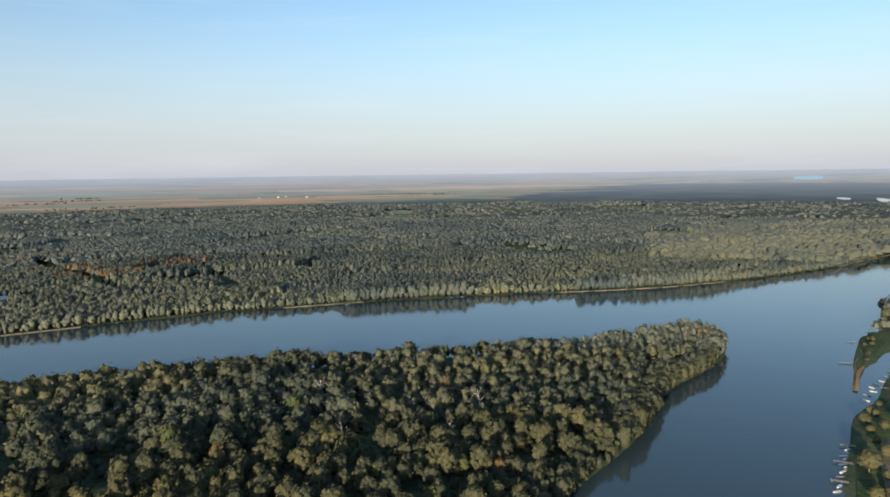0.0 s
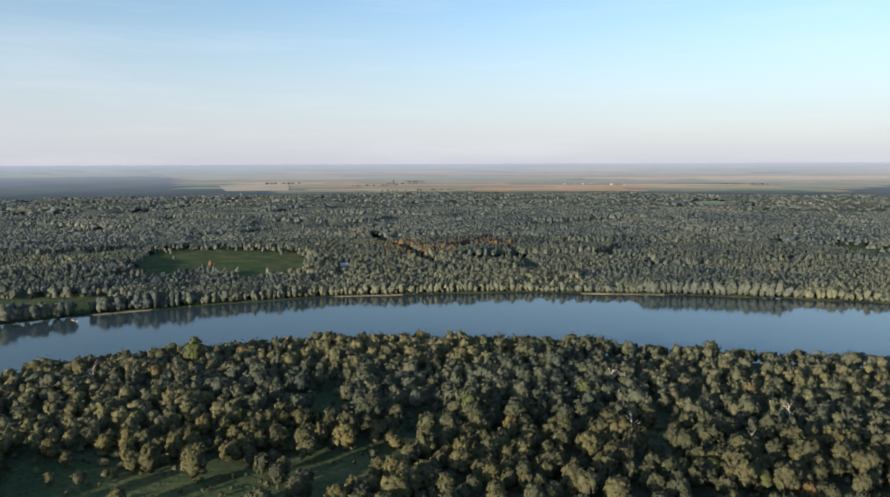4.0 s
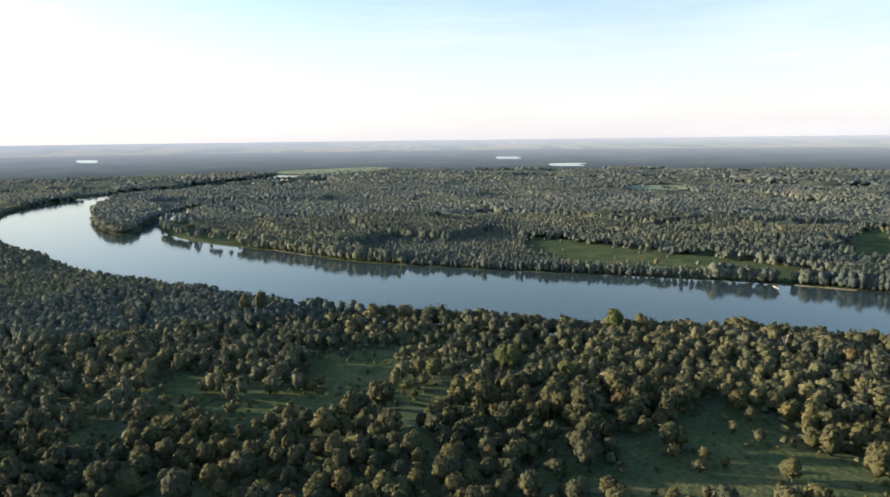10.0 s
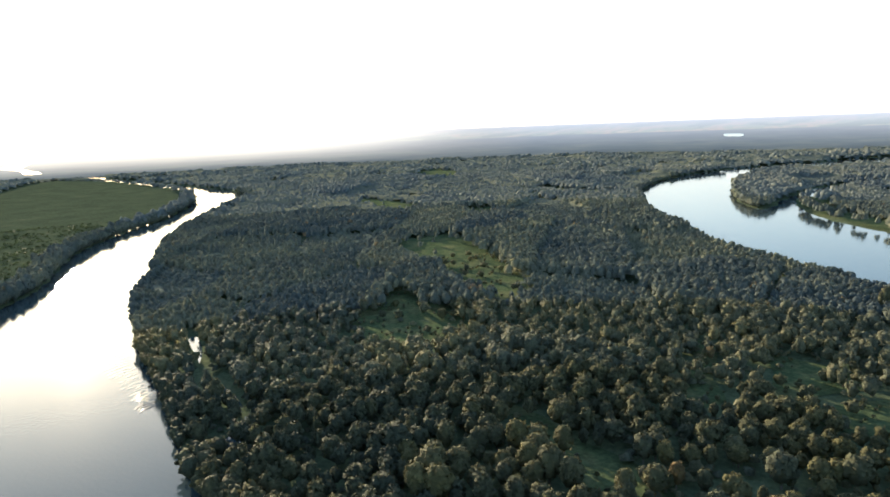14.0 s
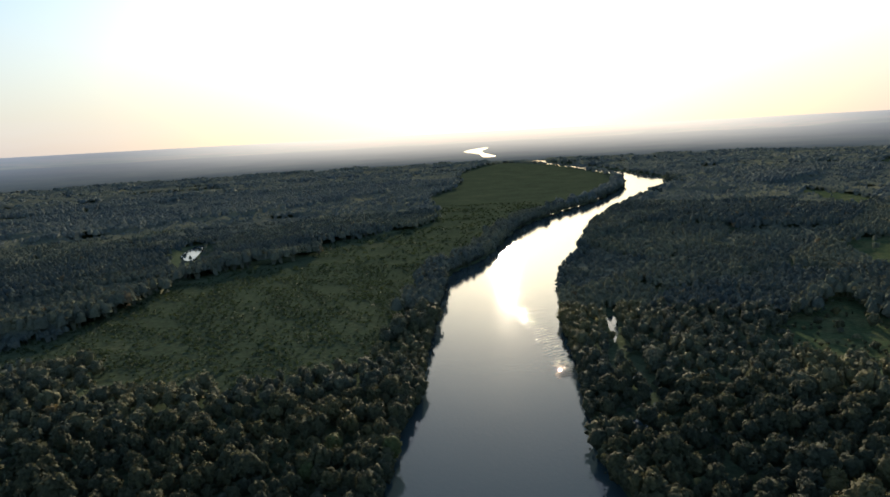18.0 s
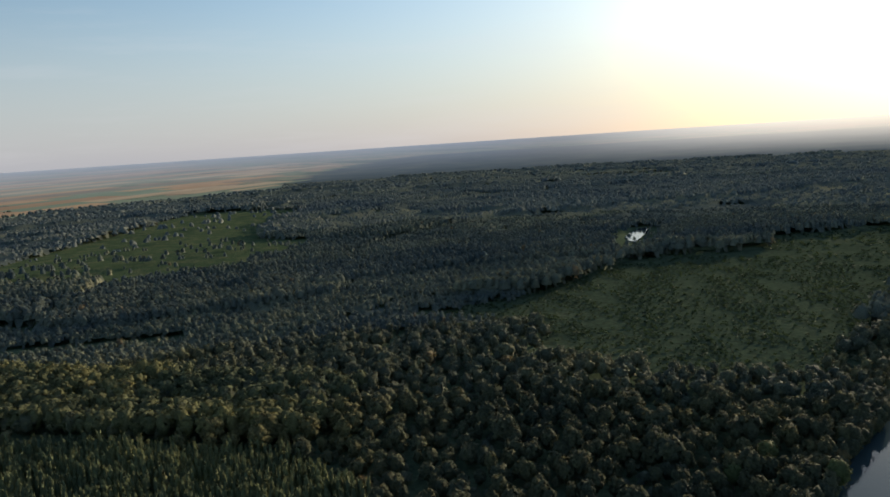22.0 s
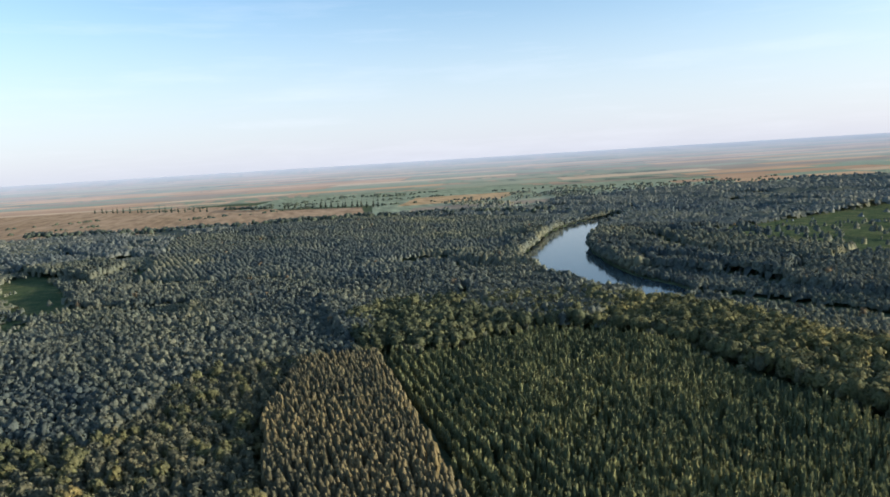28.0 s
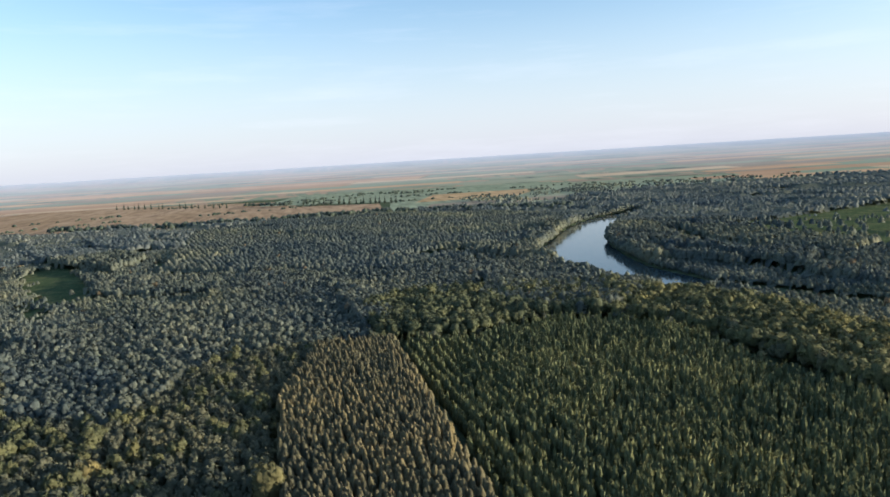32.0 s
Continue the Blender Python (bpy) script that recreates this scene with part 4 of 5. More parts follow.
def egg_template(rng, width, tufts, size):
    """A close-grown plantation tree: an egg-shaped crown, a little ragged."""
    v, f, n = [], [], 5
    for h, w in ((0.28, 0.55), (0.52, 1.0), (0.78, 0.78), (0.93, 0.4)):
        for k in range(n):
            a = (k + rng.uniform(-0.25, 0.25)) / n * 2 * math.pi
            rr = width * w * rng.uniform(0.75, 1.12)
            v.append((math.cos(a) * rr, math.sin(a) * rr, h * rng.uniform(0.95, 1.04)))
    v.append((rng.uniform(-0.02, 0.02), rng.uniform(-0.02, 0.02), 1.0))
    for r in range(3):
        for k in range(n):
            a, b2 = r * n + k, r * n + (k + 1) % n
            f += [(a, b2, b2 + n), (a, b2 + n, a + n)]
    f += [(3 * n + k, 3 * n + (k + 1) % n, 4 * n) for k in range(n)]
    return join_arrays([(np.array(v), np.array(f)), clumps(rng, [((0, 0, 0.62), width * 0.9, 0.3)], tufts, size)])


PLANT = [egg_template(RNG, 0.125, 4, 0.05) for _ in range(8)]
x, y = rows_in(OLDER, 2.6, 2.7, 2.0, 0.75, RNG)
stand("older_plantation", PLANT, x, y, 0.8, RNG.uniform(11.4, 13.0, len(x)), RNG.uniform(0.9, 1.2, len(x)), M_PLANT, "older close-planted poplars with brownish grey-green tops", "trees", RNG)
x, y = rows_in(PALE_ROWS, 4.4, 4.6, 12.0, 1.0, RNG)
stand("pale_plantation", BROAD_HALF, x, y, 0.8, RNG.uniform(9.5, 11.5, len(x)) + 0.8 * waves(x, y, 60, 8), RNG.uniform(0.72, 0.92, len(x)), M_MIDWOOD, "close-grown grey-green plantation trees", "trees", RNG, 0.25)
x, y = scatter(90, 420, 4.6, RNG)
k = inside(CLOSE_WOOD, x, y)
x, y = x[k], y[k]
olive = RNG.random(len(x)) < 0.10 + 0.10 * (y > 60)
stand("close_wood", BROAD_LESS, x[~olive], y[~olive], 0.6, RNG.uniform(9, 11.5, (~olive).sum()) + 0.7 * waves(x[~olive], y[~olive], 50, 17), RNG.uniform(0.70, 0.95, (~olive).sum()), M_CLOSE, "close-grown round-topped grey-green wood", "trees", RNG)
stand("close_wood", BROAD, x[olive], y[olive], 0.6, RNG.uniform(10, 13.5, olive.sum()), RNG.uniform(0.8, 1.1, olive.sum()), M_TALL, "taller olive-yellow trees scattered in the close wood", "trees", RNG)
ROUND_ROWS = [dome_template(RNG, 4, 0.30, 0.22) for _ in range(6)]
x, y = rows_in(FAR_ROWS, 4.8, 5.6, 12.0, 0.7, RNG)
k = (waves(x, y, 120, 31) > -0.85) & (water_depth(x, y) < -2)
x, y = x[k], y[k]
stand("far_plantation", ROUND_ROWS, x, y, 0.8, RNG.uniform(8, 12, len(x)), RNG.uniform(0.9, 1.2, len(x)), M_MIDWOOD, "pale planted rows of trees beyond the plantation", "trees", RNG, 0.35)
FRESH = np.array([(250, 830), (334, 1150), (560, 1340), (880, 1400), (1200, 1500), (900, 1080), (640, 935), (480, 815), (380, 780)], float)
ROWS = np.array([(372, 1255), (440, 1246), (408, 1128), (348, 1136)], float)
x, y = scatter(900, 1700, 12, RNG)
k = inside(FRESH, x, y) & ~inside(ROWS, x, y)
stand("young_wood", BROAD_FAR, x[k], y[k], 0.8, RNG.uniform(10, 15, k.sum()), RNG.uniform(1.1, 1.6, k.sum()), M_FRESH, "yellow-green young wood above the river bank", "trees", RNG)
x, y = rows_in(ROWS, 3.2, 6.5, 98.0, 0.4, RNG)
stand("planted_rows", ROUND_ROWS, x, y, 0.8, RNG.uniform(5, 7, len(x)), RNG.uniform(0.9, 1.2, len(x)), M_BELT, "small dark trees planted in separate straight rows", "trees", RNG)

# the tall old wood between the plantation and the oxbow
x, y = scatter(280, 520, 5.8, RNG)
k = inside(TALL_WOOD, x, y)
x, y = x[k], y[k]
stand("tall_wood", BROAD_LESS, x, y, 0.6, RNG.uniform(11, 16, len(x)) + 1.2 * waves(x, y, 40, 91), RNG.uniform(0.85, 1.15, len(x)), M_TALL, "tall olive-green willow and poplar wood beside the plantation", "trees", RNG)

# reeds and tall herbs standing in the marsh field
x, y = scatter(250, 620, 3.4, RNG)
k = inside(MARSH, x, y) & (waves(x, y, 40, 44) + RNG.uniform(-0.8, 0.8, len(x)) > -0.3)
x, y = x[k], y[k]
REED = [clumps(RNG, [((0, 0, 0.45), 0.5, 0.5)], 5, 0.45) for _ in range(6)]
M_REED = foliage("reed_leaves", (0.040, 0.058, 0.028), (0.058, 0.078, 0.036), (0.10, 0.10, 0.05), patch=0.02)
stand("reed_tufts", REED, x, y, 1.3, RNG.uniform(0.7, 1.6, len(x)), RNG.uniform(1.2, 1.9, len(x)), M_REED, "green tufts of reeds and tall herbs in the marsh", "plants", RNG)
x, y = scatter(620, 1100, 6.5, RNG)
k = inside(MARSH, x, y) & (waves(x, y, 60, 45) + RNG.uniform(-0.8, 0.8, len(x)) > -0.2)
x, y = x[k], y[k]
stand("reed_tufts", REED, x, y, 1.3, RNG.uniform(0.9, 2.0, len(x)), RNG.uniform(1.6, 2.6, len(x)), M_REED, "green reed beds farther out in the marsh", "plants", RNG)
# bushes and young willows under the near woods
x, y = scatter(150, 432, 5.6, RNG)
x, y = woodland(x, y, RNG, 0.3)
k = waves(x, y, 45, 81) + RNG.uniform(-0.9, 0.9, len(x)) > -0.2
x, y = x[k], y[k]
stand("undergrowth", BROAD_FAR, x, y, 0.6, RNG.uniform(2.2, 5.0, len(x)), RNG.uniform(1.0, 1.6, len(x)), M_INNER, "low willow bushes under the riverside woods", "plants", RNG)
# low bushes over the clearings near the river
x, y = scatter(170, 620, 6.0, RNG)
k = np.zeros(len(x), bool)
for m in MEADOWS:
    k |= inside(m, x, y)
k &= (waves(x, y, 30, 51) + RNG.uniform(-0.6, 0.6, len(x)) > 0.25) & (water_depth(x, y) < -3)
x, y = x[k], y[k]
stand("meadow_bushes", BROAD_LESS, x, y, 1.0, RNG.uniform(1.5, 3.2, len(x)) + 4.5 * (RNG.random(len(x)) < 0.16), RNG.uniform(1.2, 1.7, len(x)), M_WILLOW, "low bushes scattered over the clearings", "plants", RNG)

# trees leaning out over the water along both banks
def along(line, step, rng):
    d = np.hypot(*np.diff(line, axis=0).T)
    at = np.arange(0, d.sum(), step) + rng.uniform(-0.3, 0.3, int(np.ceil(d.sum() / step))) * step
    c = np.concatenate([[0], np.cumsum(d)])
    x, y = np.interp(at, c, line[:, 0]), np.interp(at, c, line[:, 1])
    k = np.clip(np.searchsorted(c, at) - 1, 0, len(d) - 1)
    t = np.diff(line, axis=0)[k] / d[k][:, None]
    return x, y, t


for name, r0, r1, step, shapes, mat in (("bank_trees", 0, 430, 3.7, BROAD_BANK, M_WILLOW), ("far_bank_trees", 430, 1500, 4.4, BROAD_SHORE, M_MIDWOOD)):
    xs, ys = [], []
    for line in (RIVER, OXBOW):
        x, y, t = along(np.concatenate([line, line[:1]]), step, RNG)
        inward = np.where(water_depth(x + t[:, 1] * 4, y - t[:, 0] * 4) < 0, 1, -1)[:, None] * np.stack([t[:, 1], -t[:, 0]], -1)
        for near_off, far_off in ((-2.2, 0.6), (1.5, 6.5)) if r1 < 500 else ((0.9, 3.4), (4.0, 10.0)):
            off = RNG.uniform(near_off, far_off, len(x))[:, None]
            xs.append(x + (inward * off)[:, 0])
            ys.append(y + (inward * off)[:, 1])
    x, y = np.concatenate(xs), np.concatenate(ys)
    r = np.hypot(x, y)
    k = (r >= r0) & (r < r1) & ~inside(SHORE_LAND, x, y) & ~((x > 90 + (y - 200) * 0.62) & (x < 420) & (y > 120) & (y < 620)) & ~((x < -780) & (x > -1400) & (y > -240) & (y < -60)) & ~inside(OXBOW * 0.985, x, y)
    for half, line in LANES:
        line = np.array(line, float)
        for p in line:
            k &= np.hypot(x - p[0], y - p[1]) > half
    x, y = x[k], y[k]
    k = water_depth(x, y) < 2.5
    x, y = x[k], y[k]
    stand(name, shapes, x, y, 0.1, np.clip(0.9 * canopy_heights(x, y, RNG), 7.5, 12.5) + RNG.normal(0, 1.5, len(x)), RNG.uniform(0.75, 1.35, len(x)), mat, "willows leaning over the river's edge", "trees", RNG)


# ---------------------------------------------------------------- single trees
def trunk_mesh(rng, limbs=4, height=0.62, thick=0.028):
    """A tapered trunk and its limbs, for a tree 1 high."""
    v, f = [], []

    def limb(a, b, ra, rb):
        a, b = Vector(a), Vector(b)
        up = (b - a).normalized()
        side = up.orthogonal().normalized()
        other = up.cross(side)
        n = len(v)
        for end, rad in ((a, ra), (b, rb)):
            for k in range(5):
                w = k / 5 * 2 * math.pi
                v.append(tuple(end + (side * math.cos(w) + other * math.sin(w)) * rad))
        for k in range(5):
            f.append((n + k, n + (k + 1) % 5, n + 5 + (k + 1) % 5, n + 5 + k))

    knee = (rng.uniform(-0.03, 0.03), rng.uniform(-0.03, 0.03), height * 0.5)
    top = (rng.uniform(-0.05, 0.05), rng.uniform(-0.05, 0.05), height)
    limb((0, 0, -0.02), knee, thick, thick * 0.75)
    limb(knee, top, thick * 0.75, thick * 0.35)
    for k in range(limbs):
        a = k * 2.3 + rng.uniform(-0.5, 0.5)
        h = rng.uniform(0.45, 0.95)
        at = Vector(knee).lerp(Vector(top), (h - 0.45) / 0.55)
        reach = rng.uniform(0.14, 0.26)
        limb(at, at + Vector((math.cos(a) * reach, math.sin(a) * reach, rng.uniform(0.12, 0.28))), thick * 0.4, thick * 0.12)
    return v, f


def make_tree(name, rng, boughs, tufts, size, width, mat, label, slim=False):
    thing = tagged(new(name), label, "tree", "trees of the floodplain")
    v, f = trunk_mesh(rng)
    part("trunk", raw_mesh("trunk", v, f, [M_BARK], True), M_BARK, thing, "grey-brown trunk with limbs")
    if slim:
        v, f = crown_template(rng, boughs, tufts, size, width, slim)
    else:
        v, f = puff_template(rng, width, boughs, "ball", tufts, size)
    part("crown", raw_mesh("crown", v, f, [mat], True, None, leaf_normals(v, f)), mat, thing)
    return thing


TREE_LABEL = "broad willow with a billowing olive-green crown"
masters = [make_tree("willow_tree", RNG, 17 + 2 * (k % 3), 460 + 20 * (k % 4), 0.044, 0.26 + 0.028 * (k % 4), M_WILLOW_ONE, TREE_LABEL) for k in range(8)]


def plant(master, x, y, h, spread, turn, label=""):
    t = copy_thing(master, Matrix.Translation((x, y, 0.6)) @ Matrix.Rotation(turn, 4, "Z"))
    t.scale = (h * spread, h * spread, h)
    if label:
        tagged(t, label)
    return t


for n, k in enumerate(single):
    plant(masters[n % 8], near_x[k], near_y[k], near_h[k], RNG.uniform(0.85, 1.15), RNG.uniform(0, 6.28))
# trees that stand out: tall ones on the bank, lone ones in the clearings
for x, y, h, s, label in [
    (-450, -47, 19, 0.6, "one of two tall slender trees on the bank"), (-455, -37, 20, 0.6, "one of two tall slender trees on the bank"),
    (-221, 125, 6, 1.2, "lone bush in the green clearing"), (-219, 101, 7.5, 1.3, "small round tree at the clearing's edge"), (-201, 135, 5, 1.3, "low bush in the green clearing"),
    (-324, -17, 7, 1.2, "bush in the meadow clearing"), (-189, 150, 8, 1.0, "small tree in the clearing"), (-310, -260, 9, 1.0, "lone dark tree in a sunlit clearing"),
    (-319, -306, 6, 1.2, "bush in the sunlit clearing"), (-432, -332, 8, 1.1, "lone tree in the long clearing"), (215, 14, 19, 0.85, "tall yellow-green poplar above the plantation"),
    (158, 250, 10, 1.5, "round olive willow over the moored boats"), (326, 506, 12, 1.2, "dark willow on the landing"), (342, 533, 12, 1.1, "dark willow on the landing"),
    (268, 436, 3.5, 1.6, "low green bush on the spit"), (280, 452, 3, 1.8, "low green bush on the spit"), (186, 300, 6, 1.4, "bush beside the landing"),
    (196, 312, 5, 1.5, "bush beside the landing"), (206, 322, 4, 1.6, "bush beside the landing"), (222, 322, 7, 1.3, "willow beside the boat basin"), (240, 326, 8, 1.3, "willow beside the boat basin"),
    (176, 262, 5, 1.5, "bush behind the moored boats"), (262, 338, 8, 1.2, "willow beside the boat basin"), (147, 228, 6, 1.4, "bush behind the moored boats"), (196, 308, 5, 1.3, "bush beside the landing"), (183, 290, 4, 1.5, "bush beside the landing"), (190, 292, 5.5, 1.3, "bush beside the landing"),
    (204, 306, 6, 1.3, "bush beside the landing"), (172, 262, 7, 1.3, "round olive willow over the moored boats"), (160, 242, 6, 1.3, "bush behind the moored boats"), (154, 230, 5, 1.4, "bush behind the moored boats"),
    (178, 278, 3.5, 1.7, "low bush beside the landing"), (281, 449, 4, 1.5, "low green bush on the spit"), (274, 438, 3.5, 1.7, "low green bush on the spit"), (258, 416, 3, 1.8, "low green bush on the spit"), (249, 402, 2.5, 1.8, "low green bush on the spit"), (336, 492, 11, 1.3, "dark willow on the landing"),
]:
    plant(masters[int(abs(x)) % 8], x, y, h, s, abs(x) % 6, label)
for k, m in enumerate(masters):
    m.matrix_basis = Matrix.Translation(((-186, -150, -120, -96, 150, 172, 196, 96)[k], (150, 186, 205, 176, -60 - 9, 110, 150, -120)[k], 0.6))
    m.scale = (11, 11, 11)


fresh = make_tree("willow_tree", RNG, 18, 460, 0.042, 0.31, M_FRESH_ONE, "willow with a bright yellow-green crown")
rusty = make_tree("willow_tree", RNG, 18, 460, 0.042, 0.31, M_RUSTY, "willow with rusty brown early autumn leaves")
for n, (x, y, h) in enumerate([(-11, 254, 10), (5, 251, 10.5), (-6, 228, 9), (34, 242, 9), (-114, 272, 13), (-98, 318, 11), (-86, 241, 11), (-27, 246, 9.5), (-39, -231, 12), (-20, -244, 11), (-8, -226, 10)]):
    t = fresh if n == 0 else copy_thing(fresh, Matrix.Identity(4))
    t.matrix_basis = Matrix.Translation((x, y, 0.6)) @ Matrix.Rotation(n * 1.3, 4, "Z")
    t.scale = (h * 1.05, h * 1.05, h)
# the yellow-green leaf colour also stands in for golden light on these crowns
for n, (x, y, h, spread) in enumerate([(-279, 280, 22, 0.72), (-359, 166, 19, 0.9), (-313, 91, 17, 0.8), (-320, 88, 14, 0.95), (-314, 88, 16, 0.75), (-287, 111, 14, 0.9), (-313, 52, 12, 1.05), (-317, -47, 12, 0.7), (-111, 268, 17, 0.75), (-71, 313, 14, 1.0), (-318, 94, 14, 0.85), (-294, 112, 13, 0.95)]):
    t = copy_thing(fresh, Matrix.Identity(4))
    t.matrix_basis = Matrix.Translation((x, y, 0.6)) @ Matrix.Rotation(n * 1.7, 4, "Z")
    t.scale = (h * spread, h * spread, h)
    tagged(t, "tall poplar rising over the wood, yellow-green leaves partly painted sunlight")
rusty.matrix_basis = Matrix.Translation((19, 249, 0.6))
rusty.scale = (9.5, 9.5, 9)


# slim poplars standing in lines on the plain
def make_poplar():
    return make_tree("column_poplar", RNG, 3, 60, 0.05, 0.16, M_BELT, "tall dark column poplar in a field row", True)


poplar = make_poplar()
spots = []
for (x0, y0), (x1, y1), n in (((2520, 564), (2330, 385), 9), ((2270, 326), (2114, 179), 8), ((1996, -34), (1900, -125), 7), ((1880, -145), (1759, -261), 11)):
    for k in range(n):
        u = (k + RNG.uniform(-0.3, 0.3)) / (n - 1)
        spots.append((x0 + (x1 - x0) * u, y0 + (y1 - y0) * u))
for n, (x, y) in enumerate(spots):
    t = poplar if n == 0 else copy_thing(poplar, Matrix.Identity(4))
    h = RNG.uniform(18, 25)
    t.matrix_basis = Matrix.Translation(place(x, y, 1.0).tolist())
    t.scale = (h * 1.15, h * 1.15, h)
    tagged(t, group="poplar rows on the plain")
x = np.linspace(2107, 1955, 46) + RNG.normal(0, 8, 46)
y = np.linspace(132, -3, 46) + RNG.normal(0, 8, 46)
stand("field_copse", BROAD_FAR, x, y, 0.8, RNG.uniform(9, 15, 46), RNG.uniform(1, 1.5, 46), M_BELT, "dark copse between the field rows", "trees", RNG)
x, y = [], []
for (x0, y0), (x1, y1) in (((1560, 480), (1440, 260)), ((1440, 260), (1400, 40)), ((1400, 40), (1400, -150)), ((1400, -150), (1300, -350)), ((1300, -350), (1190, -500))):
    u = RNG.random(70)
    x.append(x0 + (x1 - x0) * u + RNG.normal(0, 14, 70))
    y.append(y0 + (y1 - y0) * u + RNG.normal(0, 14, 70))
x, y = np.concatenate(x), np.concatenate(y)
stand("village_trees", BROAD_FAR, x, y, 0.8, RNG.uniform(11, 17, len(x)), RNG.uniform(0.9, 1.3, len(x)), M_BELT, "dark belt of trees along the village edge", "trees", RNG)


x, y = scatter(1350, 2100, 15, RNG)
az = np.degrees(np.arctan2(-x, y)) % 360
k = (az > 214) & (az < 257) & (np.hypot(x, y) > woods_reach(x, y)) & (waves(x, y, 160, 71) + RNG.uniform(-0.7, 0.7, len(x)) > 0.1)
for _, _, poly in FIELDS:
    k &= ~inside(np.array(poly, float), x, y)
stand("garden_trees", BROAD_FAR, x[k], y[k], 0.8, RNG.uniform(6, 12, k.sum()), RNG.uniform(0.7, 1.1, k.sum()), M_MIDWOOD, "scattered trees among the village gardens", "trees", RNG)


bearing = np.radians(np.concatenate([np.arange(214, 263, 3.0), np.arange(262, 213, -3.0)]))
rim = np.concatenate([woods_reach(-np.sin(bearing[:17]), np.cos(bearing[:17])) + 12, np.full(len(bearing) - 17, 2480.0)])
sheet("village_land", np.stack([-np.sin(bearing) * rim, np.cos(bearing) * rim], -1), 1.38, M_CROP, "pale green gardens and pasture round the village", "meadow")


# bare dead trees
def make_snag(rng):
    thing = tagged(new("dead_tree"), "bare bleached dead tree without bark", "tree", "dead trees")
    v, f = trunk_mesh(rng, 7, 0.9, 0.02)
    part("trunk", raw_mesh("trunk", v, f, [M_DEADWOOD], True), M_DEADWOOD, thing)
    return thing


for x, y, h, turn in ((-63, 336, 15, 0), (-59, 334, 13, 1), (-43, 270, 14, 2), (1, 274, 14, 3), (16, 314, 15, 4), (-260, 107, 14, 5), (-299, 231, 16, 1), (-257, 110, 12, 3)):
    t = make_snag(RNG)
    t.matrix_basis = Matrix.Translation((x, y, 0.8)) @ Matrix.Rotation(turn, 4, "Z") @ Matrix.Rotation(0.12, 4, "X")
    t.scale = (h, h, h)


# ---------------------------------------------------------------- banks and water edges
def bank_strip(name, line, inner, outer, mat, label, rng):
    """A sloping strip of mud or sand along the water's edge."""
    line = curve_through(line, 9)
    d = np.gradient(line, axis=0)
    nrm = np.stack([d[:, 1], -d[:, 0]], -1) / np.maximum(np.hypot(d[:, 0], d[:, 1]), 1e-6)[:, None]
    out = np.mean(water_depth(line[:, 0] + nrm[:, 0] * 5, line[:, 1] + nrm[:, 1] * 5)) < 0
    nrm = nrm if out else -nrm
    w = outer * (0.55 + 0.45 * waves(line[:, 0], line[:, 1], 60, 11))
    w = np.clip(w, 0.4, None)[:, None]
    a, b, c = line - nrm * inner, line + nrm * w * 0.5, line + nrm * w
    n = len(line)
    z = lambda p, h: np.concatenate([p, np.full((n, 1), h)], 1)
    v = np.concatenate([z(a, -0.35), z(b, 0.5), z(c, 0.8), z(c, 0.1)])
    f = [(r * n + k, r * n + k + 1, (r + 1) * n + k + 1, (r + 1) * n + k) for r in range(3) for k in range(n - 1)]
    return tagged(new(name, raw_mesh(name, v, f, [mat], True)), label, "river bank", kind="structure")


for first_corner, last_corner in ((1, 4), (5, 8), (9, 11), (12, 14), (15, 17)):
    bank_strip("river_bank", FAR_BANK[first_corner:last_corner], 0.3, 0.9, M_SAND, "narrow pale sandy shore below the woods", RNG)
bank_strip("river_bank", [(-800, -92), (-782, -72), (-756, -48), (-728, -26), (-700, -4)], 1.2, 4.5, M_SAND, "pale sand bar under the wooded bank", RNG)
bank_strip("river_bank", [(-880, -161), (-960, -196), (-1000, -208), (-1060, -208)], 3.0, 9.0, M_MEADOW, "low grassy shore at the bend", RNG)
bank_strip("river_bank", [(209, 349), (225, 375), (240, 399), (260, 430)], 0.6, 3.4, M_SPIT, "orange-brown sandy spit edge", RNG)

sheet("meadow", curve_through([(100, 115), (141, 229), (166, 266), (192, 306), (208, 322), (222, 336), (240, 360), (252, 374), (268, 390), (290, 415), (302, 435), (312, 474), (340, 508), (420, 480), (300, 130)], 20, True),
      1.3, M_MEADOW, "rough green landing ground by the moored boats", "meadow")
sheet("meadow", curve_through([(236, 386), (246, 400), (264, 428), (288, 464), (300, 471), (296, 455), (282, 439), (265, 420), (250, 405)], 8, True),
      1.3, M_MEADOW, "grassy green spit with a sandy point", "meadow")
sheet("sand_point", curve_through([(210, 349), (218, 361), (230, 380), (238, 389), (241, 391), (232, 379), (222, 365), (214, 354)], 4, True), 1.12, M_SPIT, "orange-brown sandy point of the spit", "sand")
for poly in BACKWATERS:
    sheet("backwater", poly, 2.0, M_WATER, "pale still backwater glinting among far woods", "water")
for poly in FAR_MEADOWS:
    sheet("meadow", poly, 2.0, M_CROP, "pale open meadow among the far woods", "meadow")
# these far crops carry the same painted haze and glow
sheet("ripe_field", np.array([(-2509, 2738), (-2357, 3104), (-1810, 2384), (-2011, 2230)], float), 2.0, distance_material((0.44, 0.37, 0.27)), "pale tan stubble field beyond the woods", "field")
